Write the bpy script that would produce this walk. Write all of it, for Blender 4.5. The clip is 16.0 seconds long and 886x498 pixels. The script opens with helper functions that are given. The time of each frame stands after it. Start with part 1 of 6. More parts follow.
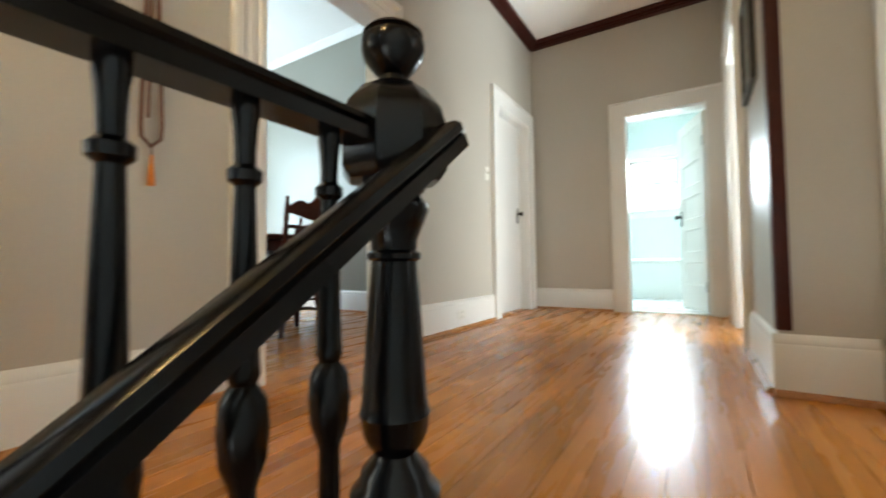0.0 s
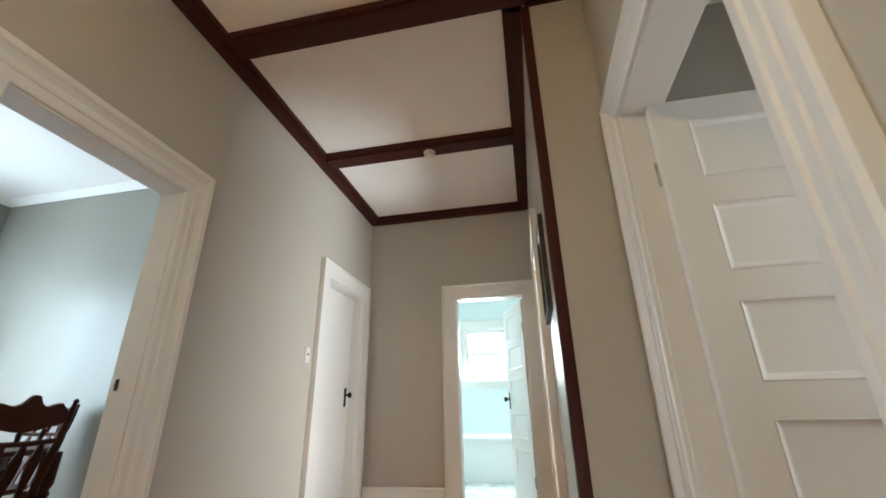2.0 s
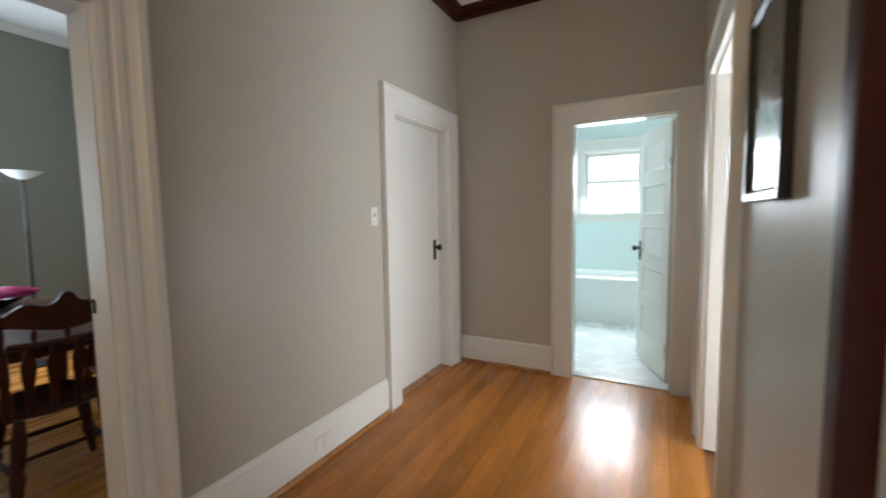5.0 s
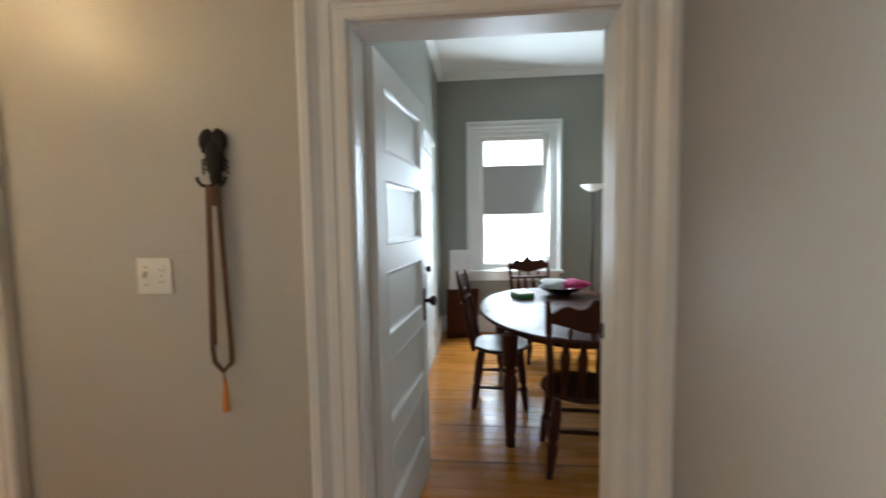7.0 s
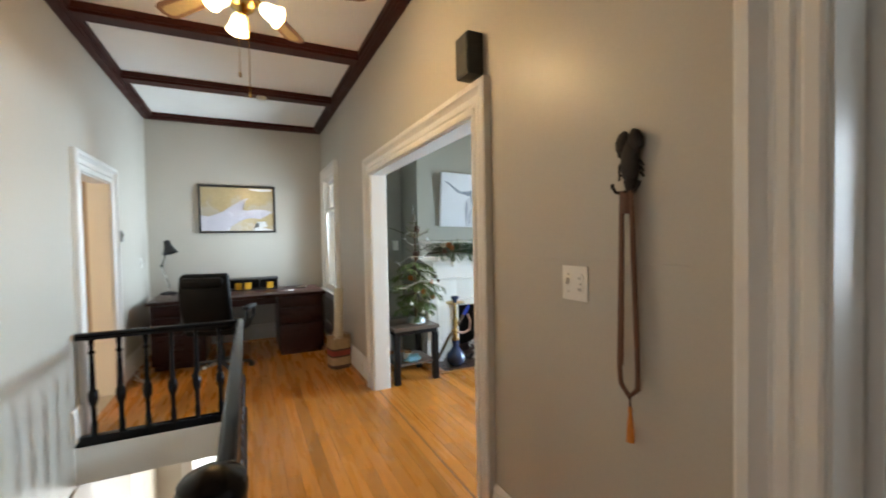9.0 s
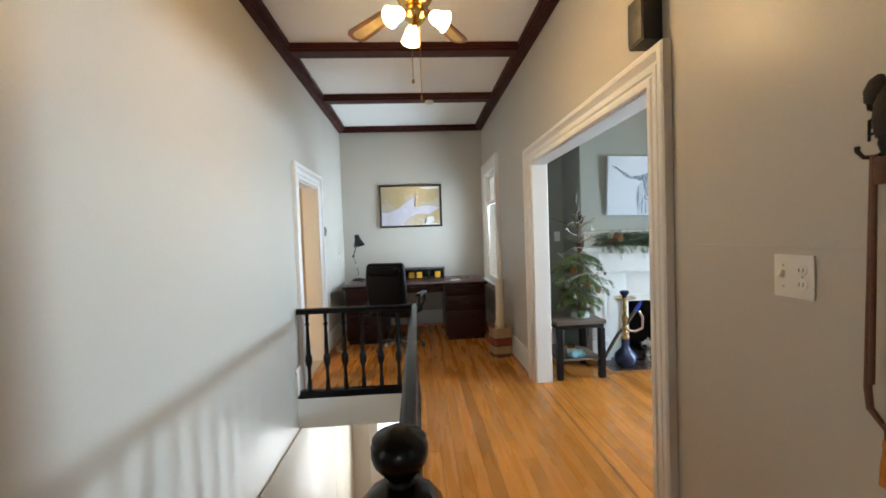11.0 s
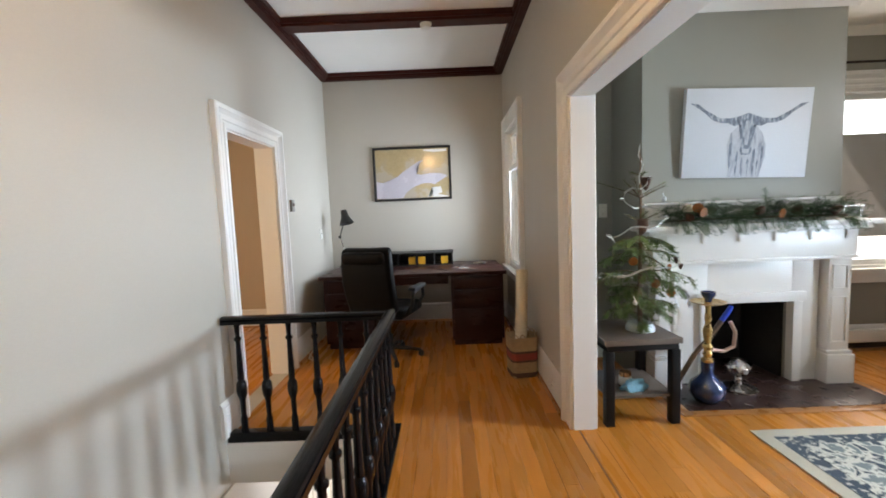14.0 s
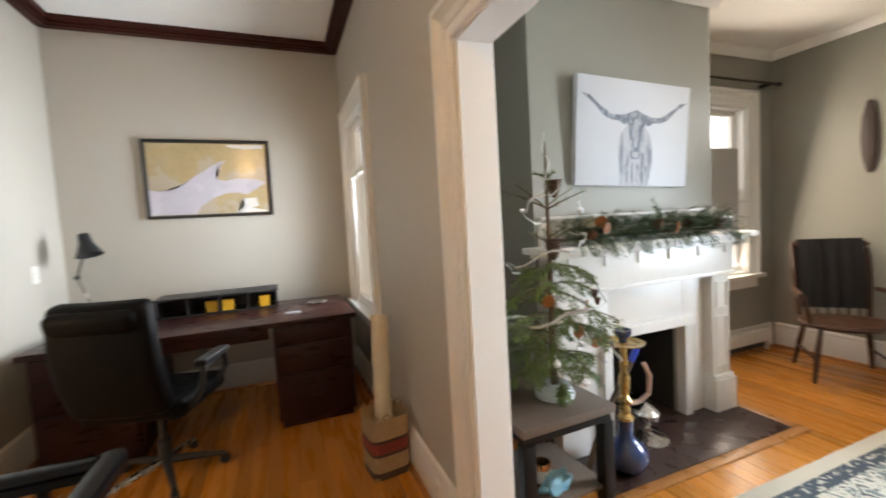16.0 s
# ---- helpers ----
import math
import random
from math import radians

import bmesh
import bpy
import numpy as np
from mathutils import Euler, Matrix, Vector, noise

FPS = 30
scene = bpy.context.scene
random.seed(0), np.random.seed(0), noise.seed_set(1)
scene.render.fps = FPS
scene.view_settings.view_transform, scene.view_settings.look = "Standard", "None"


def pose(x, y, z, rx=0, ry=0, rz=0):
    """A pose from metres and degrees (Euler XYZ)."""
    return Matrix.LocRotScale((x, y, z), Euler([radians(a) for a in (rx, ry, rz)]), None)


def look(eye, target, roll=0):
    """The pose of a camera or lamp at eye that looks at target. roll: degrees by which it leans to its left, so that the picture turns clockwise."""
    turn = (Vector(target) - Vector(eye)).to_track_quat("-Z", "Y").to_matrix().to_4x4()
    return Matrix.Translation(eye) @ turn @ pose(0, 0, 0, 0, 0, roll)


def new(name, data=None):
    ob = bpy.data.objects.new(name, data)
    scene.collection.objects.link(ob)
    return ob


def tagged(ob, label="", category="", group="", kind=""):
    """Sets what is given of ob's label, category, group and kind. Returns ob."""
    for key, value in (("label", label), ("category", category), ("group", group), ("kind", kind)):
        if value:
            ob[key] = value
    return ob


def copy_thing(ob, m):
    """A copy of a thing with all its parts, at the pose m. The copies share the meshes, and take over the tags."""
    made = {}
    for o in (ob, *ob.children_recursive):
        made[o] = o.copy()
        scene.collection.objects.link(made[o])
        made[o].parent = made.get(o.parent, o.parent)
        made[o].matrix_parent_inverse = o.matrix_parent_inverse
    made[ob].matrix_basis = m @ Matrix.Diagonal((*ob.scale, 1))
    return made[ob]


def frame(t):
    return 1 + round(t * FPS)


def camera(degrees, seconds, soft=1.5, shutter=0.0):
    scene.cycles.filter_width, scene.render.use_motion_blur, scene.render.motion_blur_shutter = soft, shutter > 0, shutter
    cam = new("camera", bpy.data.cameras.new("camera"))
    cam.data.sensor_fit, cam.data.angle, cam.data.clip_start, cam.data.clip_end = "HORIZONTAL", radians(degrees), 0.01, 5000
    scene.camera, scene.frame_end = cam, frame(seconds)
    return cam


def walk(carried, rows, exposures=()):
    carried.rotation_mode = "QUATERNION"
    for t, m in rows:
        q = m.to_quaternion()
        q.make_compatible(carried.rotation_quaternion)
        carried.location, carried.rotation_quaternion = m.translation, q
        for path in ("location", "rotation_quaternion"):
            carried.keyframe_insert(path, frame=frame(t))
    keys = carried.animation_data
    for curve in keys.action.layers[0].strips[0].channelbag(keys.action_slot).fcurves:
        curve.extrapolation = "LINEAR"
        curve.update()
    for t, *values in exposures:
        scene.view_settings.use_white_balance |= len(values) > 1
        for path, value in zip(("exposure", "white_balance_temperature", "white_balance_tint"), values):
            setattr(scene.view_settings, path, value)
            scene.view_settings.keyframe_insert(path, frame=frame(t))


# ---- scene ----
cam = camera(94.6, 16.0, soft=1.7, shutter=0.4)
EXPOSURE = [(0.0, 0.76, 6300, 0), (1.0, 0.56, 6250, 1), (2.0, 0.45, 6250, 4), (3.2, 0.16, 6200, 5), (5.3, 0.0, 6350, 6), (6.2, 0.10, 6450, 5), (7.0, 0.10, 6450, 5), (7.5, 0.08, 6450, 5),
            (8.5, 0.02, 6750, 7), (9.7, 0.0, 6700, 7), (11.8, -0.04, 6450, 7), (13.0, -0.12, 6550, 9), (14.5, -0.18, 7400, 16), (15.3, -0.05, 7800, 17), (16.0, 0.03, 7700, 16)]
PATH = [
    (0, (0.241, 0.306, 0.508), (-0.817, 2.002, 0.585), -0.6),
    (0.5, (0.278, 0.358, 0.567), (-0.346, 2.25, 0.748), -0.5),
    (1, (0.322, 0.43, 0.654), (-0.095, 2.334, 1.099), -0.6),
    (1.5, (0.357, 0.543, 0.753), (0.011, 2.391, 1.436), -1.0),
    (2, (0.363, 0.612, 0.909), (-0.005, 2.436, 1.642), -1.1),
    (2.5, (0.316, 0.736, 0.979), (-0.067, 2.648, 1.42), -1.6),
    (3, (0.278, 0.854, 1.05), (-0.061, 2.823, 1.14), -1.6),
    (3.2, (0.288, 0.926, 1.04), (-0.057, 2.896, 1.04), -1.4),
    (5.3, (0.233, 1.624, 1.375), (-0.958, 3.219, 1.179), -1.4),
    (5.5, (0.204, 1.676, 1.39), (-1.184, 3.105, 1.214), -1.4),
    (6, (0.183, 1.811, 1.402), (-1.585, 2.731, 1.248), -1.1),
    (6.5, (0.103, 1.845, 1.391), (-1.853, 2.231, 1.243), -1.2),
    (7, (-0.096, 1.808, 1.409), (-2.082, 1.622, 1.273), -0.9),
    (7.5, (-0.192, 1.78, 1.423), (-2.038, 1.023, 1.282), -0.6),
    (8, (-0.288, 1.787, 1.424), (-1.851, 0.546, 1.295), -0.9),
    (8.5, (-0.327, 1.794, 1.417), (-1.542, 0.208, 1.315), -0.9),
    (9, (-0.329, 1.808, 1.407), (-1.193, 0.005, 1.355), -1.1),
    (9.5, (-0.318, 1.808, 1.422), (-0.876, -0.112, 1.439), -1.6),
    (9.7, (-0.308, 1.813, 1.432), (-0.761, -0.134, 1.476), -1.8),
    (11.8, (-0.322, 1.748, 1.361), (-0.423, -0.238, 1.149), -2.0),
    (12, (-0.342, 1.71, 1.357), (-0.441, -0.272, 1.108), -2.0),
    (12.5, (-0.422, 1.47, 1.344), (-0.503, -0.509, 1.07), -1.9),
    (13, (-0.506, 1.21, 1.372), (-0.553, -0.773, 1.116), -1.6),
    (13.5, (-0.614, 0.869, 1.381), (-0.615, -1.12, 1.164), -1.8),
    (14, (-0.635, 0.546, 1.365), (-0.612, -1.447, 1.19), -2.3),
    (14.5, (-0.62, 0.179, 1.365), (-0.618, -1.815, 1.221), -2.6),
    (15, (-0.643, -0.123, 1.365), (-0.734, -2.117, 1.236), -2.8),
    (15.5, (-0.682, -0.39, 1.379), (-0.99, -2.363, 1.261), -3.2),
    (16, (-0.757, -0.555, 1.376), (-1.488, -2.412, 1.248), -3.3),
]
walk(cam, [(t, look(eye, target, roll)) for t, eye, target, roll in PATH], EXPOSURE)


# ---- world and large lights ----
world = bpy.data.worlds.new("world")
scene.world = world
world.use_nodes = True
wn = world.node_tree
sky = wn.nodes.new("ShaderNodeTexSky")
sky.sky_type = "NISHITA"
sky.sun_disc = False
sky.sun_elevation = radians(38)
sky.sun_rotation = radians(250)
wn.links.new(sky.outputs[0], wn.nodes["Background"].inputs[0])
wn.nodes["Background"].inputs[1].default_value = 0.15


def area_lamp(name, m, wide, high, watts, colour=(0.86, 0.93, 1.0)):
    """Daylight that enters by a window's opening, or a lamp added in an unseen room; it shines along the pose's -z."""
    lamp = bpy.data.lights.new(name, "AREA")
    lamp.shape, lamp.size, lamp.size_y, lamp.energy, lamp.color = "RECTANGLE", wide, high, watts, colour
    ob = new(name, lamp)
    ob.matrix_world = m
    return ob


area_lamp("daylight_bath", look((-0.32, 7.36, 1.72), (-0.1, 4.5, 0.2)), 0.7, 0.8, 49)
area_lamp("daylight_dining", look((-5.1, 2.205, 1.5), (-2.2, 3.2, 1.1)), 0.75, 1.6, 80, (0.70, 0.84, 1.0))
area_lamp("daylight_living_low", look((-5.12, -0.9, 1.17), (0, -0.9, 1.12)), 0.40, 0.5, 80, (0.58, 0.78, 1.0)).data.spread = radians(90)
area_lamp("daylight_living_top", look((-5.12, -0.9, 2.29), (0, -0.9, 1.4)), 0.45, 0.2, 25, (0.82, 0.91, 1.0)).data.spread = radians(120)
area_lamp("daylight_living_south", look((-4.45, -3.02, 1.55), (-3.6, 0, 0.9)), 0.8, 1.5, 30, (1.0, 0.94, 0.86))
area_lamp("daylight_hall", look((-1.40, -3.9, 1.5), (2.0, -3.85, 1.6)), 0.7, 1.5, 34, (0.62, 0.80, 1.0)).data.spread = radians(115)
# unseen lamp for the side doorway's daylight, no window, tipped towards the ceiling
area_lamp("east_room_fill", look((2.2, 3.75, 0.90), (-0.4, 3.3, 2.7)), 1.0, 1.2, 135, (0.92, 0.95, 1.0))
# added lamp in the unseen stair-head room, brightens the west hall wall
area_lamp("stair_head_fill", look((2.2, 1.72, 1.4), (-1.37, 0.72, 0.9)), 0.5, 1.2, 8.5, (0.94, 0.97, 1.0))
# warm lamp added out of view for the tan side room's indoor light
area_lamp("side_room_fill", look((2.9, -1.2, 1.5), (1.5, -2.6, 0.8)), 0.9, 1.3, 60, (1.0, 0.82, 0.58))
area_lamp("daylight_lower_hall", look((-0.1, -4.4, -1.6), (0.3, 0, -1.0)), 0.8, 1.6, 40, (0.95, 0.97, 1.0))


def bulb(name, place, watts, colour=(1.0, 0.67, 0.33), radius=0.035):
    lamp = bpy.data.lights.new(name, "POINT")
    lamp.energy, lamp.color, lamp.shadow_soft_size = watts, colour, radius
    ob = new(name, lamp)
    ob.location = place
    return ob


FAN = (-0.345, -0.42)
for k in range(3):
    a = radians(40 + 120 * k)
    bulb("fan_bulb", (FAN[0] + 0.15 * math.cos(a), FAN[1] + 0.15 * math.sin(a), 2.50), 23)


# ---- materials ----
def material(name, colour, rough=0.5, metal=0.0, vary=0.08, scale=3.0, grain=60.0, bump=0.03, rough_vary=0.08,
             coat=0.0, spec=0.5, piece=0.0, stretch=(1, 1, 1), emit=0.0, fleck=None):
    """A surface with broad stains, fine grain and relief. piece: how far single pieces differ from one another."""
    m = bpy.data.materials.new(name)
    m.use_nodes = True
    nt = m.node_tree
    n, ln = nt.nodes, nt.links
    b = n["Principled BSDF"]
    b.inputs["Metallic"].default_value = metal
    b.inputs["Coat Weight"].default_value = coat
    b.inputs["Coat Roughness"].default_value = 0.12
    b.inputs["Specular IOR Level"].default_value = spec
    mp = n.new("ShaderNodeMapping")
    mp.inputs["Scale"].default_value = stretch
    geo = n.new("ShaderNodeNewGeometry")
    ln.new(geo.outputs["Position"], mp.inputs["Vector"])
    big = n.new("ShaderNodeTexNoise")
    big.inputs["Scale"].default_value = scale
    big.inputs["Detail"].default_value = 4
    fine = n.new("ShaderNodeTexNoise")
    fine.inputs["Scale"].default_value = grain
    fine.inputs["Detail"].default_value = 5
    for tex in (big, fine):
        ln.new(mp.outputs["Vector"], tex.inputs["Vector"])
    mix = n.new("ShaderNodeMath")
    mix.operation = "ADD"
    ln.new(big.outputs["Fac"], mix.inputs[0])
    ln.new(fine.outputs["Fac"], mix.inputs[1])
    rng = n.new("ShaderNodeMapRange")
    rng.inputs["From Min"].default_value, rng.inputs["From Max"].default_value = 0.6, 1.4
    rng.inputs["To Min"].default_value, rng.inputs["To Max"].default_value = 1 - vary, 1 + vary
    ln.new(mix.outputs[0], rng.inputs["Value"])
    value = rng.outputs["Result"]
    if piece:
        info = n.new("ShaderNodeObjectInfo")
        r2 = n.new("ShaderNodeMapRange")
        r2.inputs["To Min"].default_value, r2.inputs["To Max"].default_value = 1 - piece, 1 + piece
        ln.new(info.outputs["Random"], r2.inputs["Value"])
        mul = n.new("ShaderNodeMath")
        mul.operation = "MULTIPLY"
        ln.new(value, mul.inputs[0])
        ln.new(r2.outputs["Result"], mul.inputs[1])
        value = mul.outputs[0]
    hsv = n.new("ShaderNodeHueSaturation")
    hsv.inputs["Color"].default_value = (*colour, 1)
    ln.new(value, hsv.inputs["Value"])
    out = hsv.outputs["Color"]
    if fleck:
        tint, low, high = fleck
        ramp = n.new("ShaderNodeMapRange")
        ramp.inputs["From Min"].default_value, ramp.inputs["From Max"].default_value = low, high
        ln.new(big.outputs["Fac"], ramp.inputs["Value"])
        mc = n.new("ShaderNodeMix")
        mc.data_type = "RGBA"
        ln.new(ramp.outputs["Result"], mc.inputs["Factor"])
        ln.new(out, mc.inputs[6])
        mc.inputs[7].default_value = (*tint, 1)
        out = mc.outputs[2]
    ln.new(out, b.inputs["Base Color"])
    rr = n.new("ShaderNodeMapRange")
    rr.inputs["From Min"].default_value, rr.inputs["From Max"].default_value = 0.3, 0.7
    rr.inputs["To Min"].default_value = max(0.02, rough - rough_vary)
    rr.inputs["To Max"].default_value = min(1.0, rough + rough_vary)
    ln.new(big.outputs["Fac"], rr.inputs["Value"])
    ln.new(rr.outputs["Result"], b.inputs["Roughness"])
    if bump:
        bm_ = n.new("ShaderNodeBump")
        bm_.inputs["Strength"].default_value = bump
        bm_.inputs["Distance"].default_value = 0.01
        ln.new(fine.outputs["Fac"], bm_.inputs["Height"])
        ln.new(bm_.outputs["Normal"], b.inputs["Normal"])
    if emit:
        b.inputs["Emission Color"].default_value = (*colour, 1)
        b.inputs["Emission Strength"].default_value = emit
    return m


WALL = material("greige_wall_paint", (0.485, 0.45, 0.39), 0.42, vary=0.035, scale=1.3, grain=130, bump=0.05)
SAGE = material("sage_wall_paint", (0.285, 0.278, 0.236), 0.45, vary=0.04, scale=1.3, grain=130, bump=0.05)
MINT = material("mint_wall_paint", (0.69, 0.79, 0.775), 0.35, vary=0.03, scale=1.5, grain=110, bump=0.04)
TAN = material("tan_wall_paint", (0.50, 0.40, 0.29), 0.5, vary=0.04, scale=1.2, grain=120, bump=0.05)
CREAM = material("cream_wall_paint", (0.62, 0.58, 0.50), 0.5, vary=0.04, scale=1.2, grain=120, bump=0.04)
TRIM = material("white_trim_paint", (0.77, 0.755, 0.72), 0.36, vary=0.015, scale=2, grain=90, bump=0.008, rough_vary=0.03)
DOORPAINT = material("white_door_paint", (0.77, 0.755, 0.72), 0.42, vary=0.02, scale=2, grain=90, bump=0.012, rough_vary=0.05)
CEIL = material("white_ceiling_plaster", (0.89, 0.875, 0.835), 0.8, vary=0.03, scale=2, grain=90, bump=0.08)
BEAM = material("dark_mahogany_beam", (0.05, 0.0105, 0.007), 0.48, vary=0.25, scale=6, grain=40, bump=0.05, spec=0.2, stretch=(1, 1, 1))
BOARD = material("oiled_fir_floorboard", (0.50, 0.192, 0.032), 0.28, vary=0.10, scale=7, grain=60, bump=0.008,
                 rough_vary=0.05, coat=0.1, spec=0.27, piece=0.22, stretch=(2.4, 0.22, 1), fleck=((0.36, 0.118, 0.02), 0.56, 0.95))
UNDER = material("dark_floor_joint", (0.20, 0.08, 0.022), 0.7)
SHOE = material("orange_shoe_moulding", (0.40, 0.17, 0.05), 0.3, vary=0.15, scale=9, grain=60)
BLACK = material("black_rail_paint", (0.003, 0.003, 0.004), 0.22, vary=0.15, scale=8, grain=70, bump=0.02, rough_vary=0.04, spec=0.24)
GLASS = bpy.data.materials.new("window_glass")
GLASS.use_nodes = True
GLASS.node_tree.nodes["Principled BSDF"].inputs["Transmission Weight"].default_value = 1.0
GLASS.node_tree.nodes["Principled BSDF"].inputs["Roughness"].default_value = 0.02
GLASS.node_tree.nodes["Principled BSDF"].inputs["IOR"].default_value = 1.1
OUTSIDE = material("bright_daylight_haze", (0.93, 0.97, 1.0), 1.0, vary=0.03, bump=0, emit=2.6)
IRON = material("dark_bronze_hardware", (0.035, 0.026, 0.02), 0.35, metal=0.8, vary=0.2, scale=30)
BRASS = material("polished_brass", (0.75, 0.50, 0.17), 0.18, metal=1.0, vary=0.08, scale=20, bump=0.01)
STEEL = material("nickel_hardware", (0.6, 0.58, 0.55), 0.25, metal=1.0, vary=0.08, scale=20, bump=0.01)
PLATE = material("ivory_switch_plastic", (0.78, 0.76, 0.70), 0.35, vary=0.02, bump=0)
PORCELAIN = material("white_bath_enamel", (0.82, 0.84, 0.82), 0.12, vary=0.02, bump=0)
BATHTILE = material("white_bath_floor", (0.80, 0.81, 0.80), 0.25, vary=0.03, scale=4, bump=0.01)


# ---- mesh helpers ----
def box(bm, x0, y0, z0, x1, y1, z1, m=None):
    vs = [Vector((x, y, z)) for z in (z0, z1) for x, y in ((x0, y0), (x1, y0), (x1, y1), (x0, y1))]
    vs = [bm.verts.new(m @ v if m else v) for v in vs]
    for f in ((3, 2, 1, 0), (4, 5, 6, 7), (0, 1, 5, 4), (1, 2, 6, 5), (2, 3, 7, 6), (3, 0, 4, 7)):
        bm.faces.new([vs[i] for i in f])
    return bm


def blk(x0, y0, z0, x1, y1, z1, bevel=0.0, seg=2, m=None):
    """A box with rounded edges."""
    bm = bmesh.new()
    box(bm, x0, y0, z0, x1, y1, z1)
    bmesh.ops.recalc_face_normals(bm, faces=bm.faces)
    if bevel:
        bmesh.ops.bevel(bm, geom=bm.edges[:], offset=bevel, segments=seg, profile=0.6, affect="EDGES")
    if m:
        bm.transform(m)
    return bm


def lathe(profile, seg=20, m=None, turn=0.0):
    """A turned solid about z from (radius, height) pairs."""
    bm = bmesh.new()
    rings = []
    for r, z in profile:
        rings.append([bm.verts.new((r * math.cos(2 * math.pi * k / seg + turn), r * math.sin(2 * math.pi * k / seg + turn), z)) for k in range(seg)]
                     if r > 1e-5 else [bm.verts.new((0, 0, z))])
    for a, b in zip(rings, rings[1:]):
        for k in range(seg):
            q = [a[k % len(a)], a[(k + 1) % len(a)], b[(k + 1) % len(b)], b[k % len(b)]]
            q = list(dict.fromkeys(q))
            if len(q) > 2:
                bm.faces.new(q)
    for ring in (rings[0], rings[-1]):
        if len(ring) > 2:
            bm.faces.new(ring)
    bmesh.ops.recalc_face_normals(bm, faces=bm.faces)
    if m:
        bm.transform(m)
    return bm


def tube(points, r, seg=8, closed=False, bm=None):
    """A round bar along points; r may be one radius or a list."""
    bm = bm or bmesh.new()
    ps = [Vector(p) for p in points]
    rs = r if isinstance(r, (list, tuple)) else [r] * len(ps)
    rings, up = [], None
    for i, p in enumerate(ps):
        if closed:
            d = ps[(i + 1) % len(ps)] - ps[i - 1]
        else:
            d = ps[min(i + 1, len(ps) - 1)] - ps[max(i - 1, 0)]
        d.normalize()
        if up is None:
            up = Vector((0, 0, 1)) if abs(d.z) < 0.9 else Vector((1, 0, 0))
        side = d.cross(up).normalized()
        up = side.cross(d).normalized()
        rings.append([bm.verts.new(p + rs[i] * (math.cos(2 * math.pi * k / seg) * side + math.sin(2 * math.pi * k / seg) * up)) for k in range(seg)])
    pairs = list(zip(rings, rings[1:])) + ([(rings[-1], rings[0])] if closed else [])
    for a, b in pairs:
        for k in range(seg):
            bm.faces.new((a[k], a[(k + 1) % seg], b[(k + 1) % seg], b[k]))
    if not closed:
        bm.faces.new(rings[0][::-1])
        bm.faces.new(rings[-1])
    bmesh.ops.recalc_face_normals(bm, faces=bm.faces)
    return bm


def join(*bms):
    """Several bmeshes made into one."""
    out = bmesh.new()
    for b in bms:
        me = bpy.data.meshes.new("joined")
        b.to_mesh(me)
        b.free()
        out.from_mesh(me)
        bpy.data.meshes.remove(me)
    return out


def smooth_mesh(me, angle=35):
    me.polygons.foreach_set("use_smooth", [True] * len(me.polygons))
    me.set_sharp_from_angle(angle=radians(angle))


def part(name, bm, mat, parent=None, label="", m=None):
    """Links a bmesh as one mesh object, under a parent if given."""
    me = bpy.data.meshes.new(name)
    bm.to_mesh(me)
    bm.free()
    smooth_mesh(me)
    me.materials.append(mat)
    ob = new(name, me)
    if parent is not None:
        ob.parent = parent
    if m is not None:
        ob.matrix_basis = m
    if label:
        ob["label"] = label
    return ob


def thing(name, m, label, category, group=""):
    ob = new(name)
    ob.empty_display_size = 0.1
    ob.matrix_basis = m
    return tagged(ob, label, category, group)


def structure(name, bm, mat, label="", category=""):
    return tagged(part(name, bm, mat), label, category, kind="structure")


# ---- plan ----
WL, WR, WS = -1.372, 0.495, 0.82      # hall: west face, north-east face, stair-side face
YN, YS, YJ = 4.90, -4.59, 2.325      # north wall, south wall, jog in the east wall
TH = 0.125
WI = WL - TH                        # west wall's face towards the rooms
TOP = 3.08                          # hall ceiling
XW = -5.15                          # west outer wall of the rooms
DIN = (1.30, 3.62)                  # dining room from south to north
LIV = (-3.05, 1.16)                 # living room from south to north
CH, CHD = 2.77, 3.16                # living room's and dining room's ceilings


def wall(name, axis, a0, a1, p0, p1, z0, z1, openings=(), mat=None, label=""):
    """A wall along x or y from a0 to a1, its faces at p0 and p1, with openings (a0, a1, z0, z1) right through it."""
    bm = bmesh.new()

    def piece(s0, s1, q0, q1):
        if s1 - s0 < 1e-4 or q1 - q0 < 1e-4:
            return
        if axis == "y":
            box(bm, min(p0, p1), s0, q0, max(p0, p1), s1, q1)
        else:
            box(bm, s0, min(p0, p1), q0, s1, max(p0, p1), q1)
    at = a0
    for o0, o1, oz0, oz1 in sorted(openings):
        piece(at, o0, z0, z1)
        piece(o0, o1, z0, oz0)
        piece(o0, o1, oz1, z1)
        at = o1
    piece(at, a1, z0, z1)
    bmesh.ops.recalc_face_normals(bm, faces=bm.faces)
    return structure(name, bm, mat, label, "wall")


# openings along the west wall of the hall (from, to along y, bottom, top)
O_HWIN = (-4.31, -3.50, 0.72, 2.27)
O_LIV = (-1.888, 0.030, 0.0, 2.018)
O_DIN = (1.40, 2.225, 0.0, 2.03)
O_CLO = (3.885, 4.69, 0.0, 2.055)
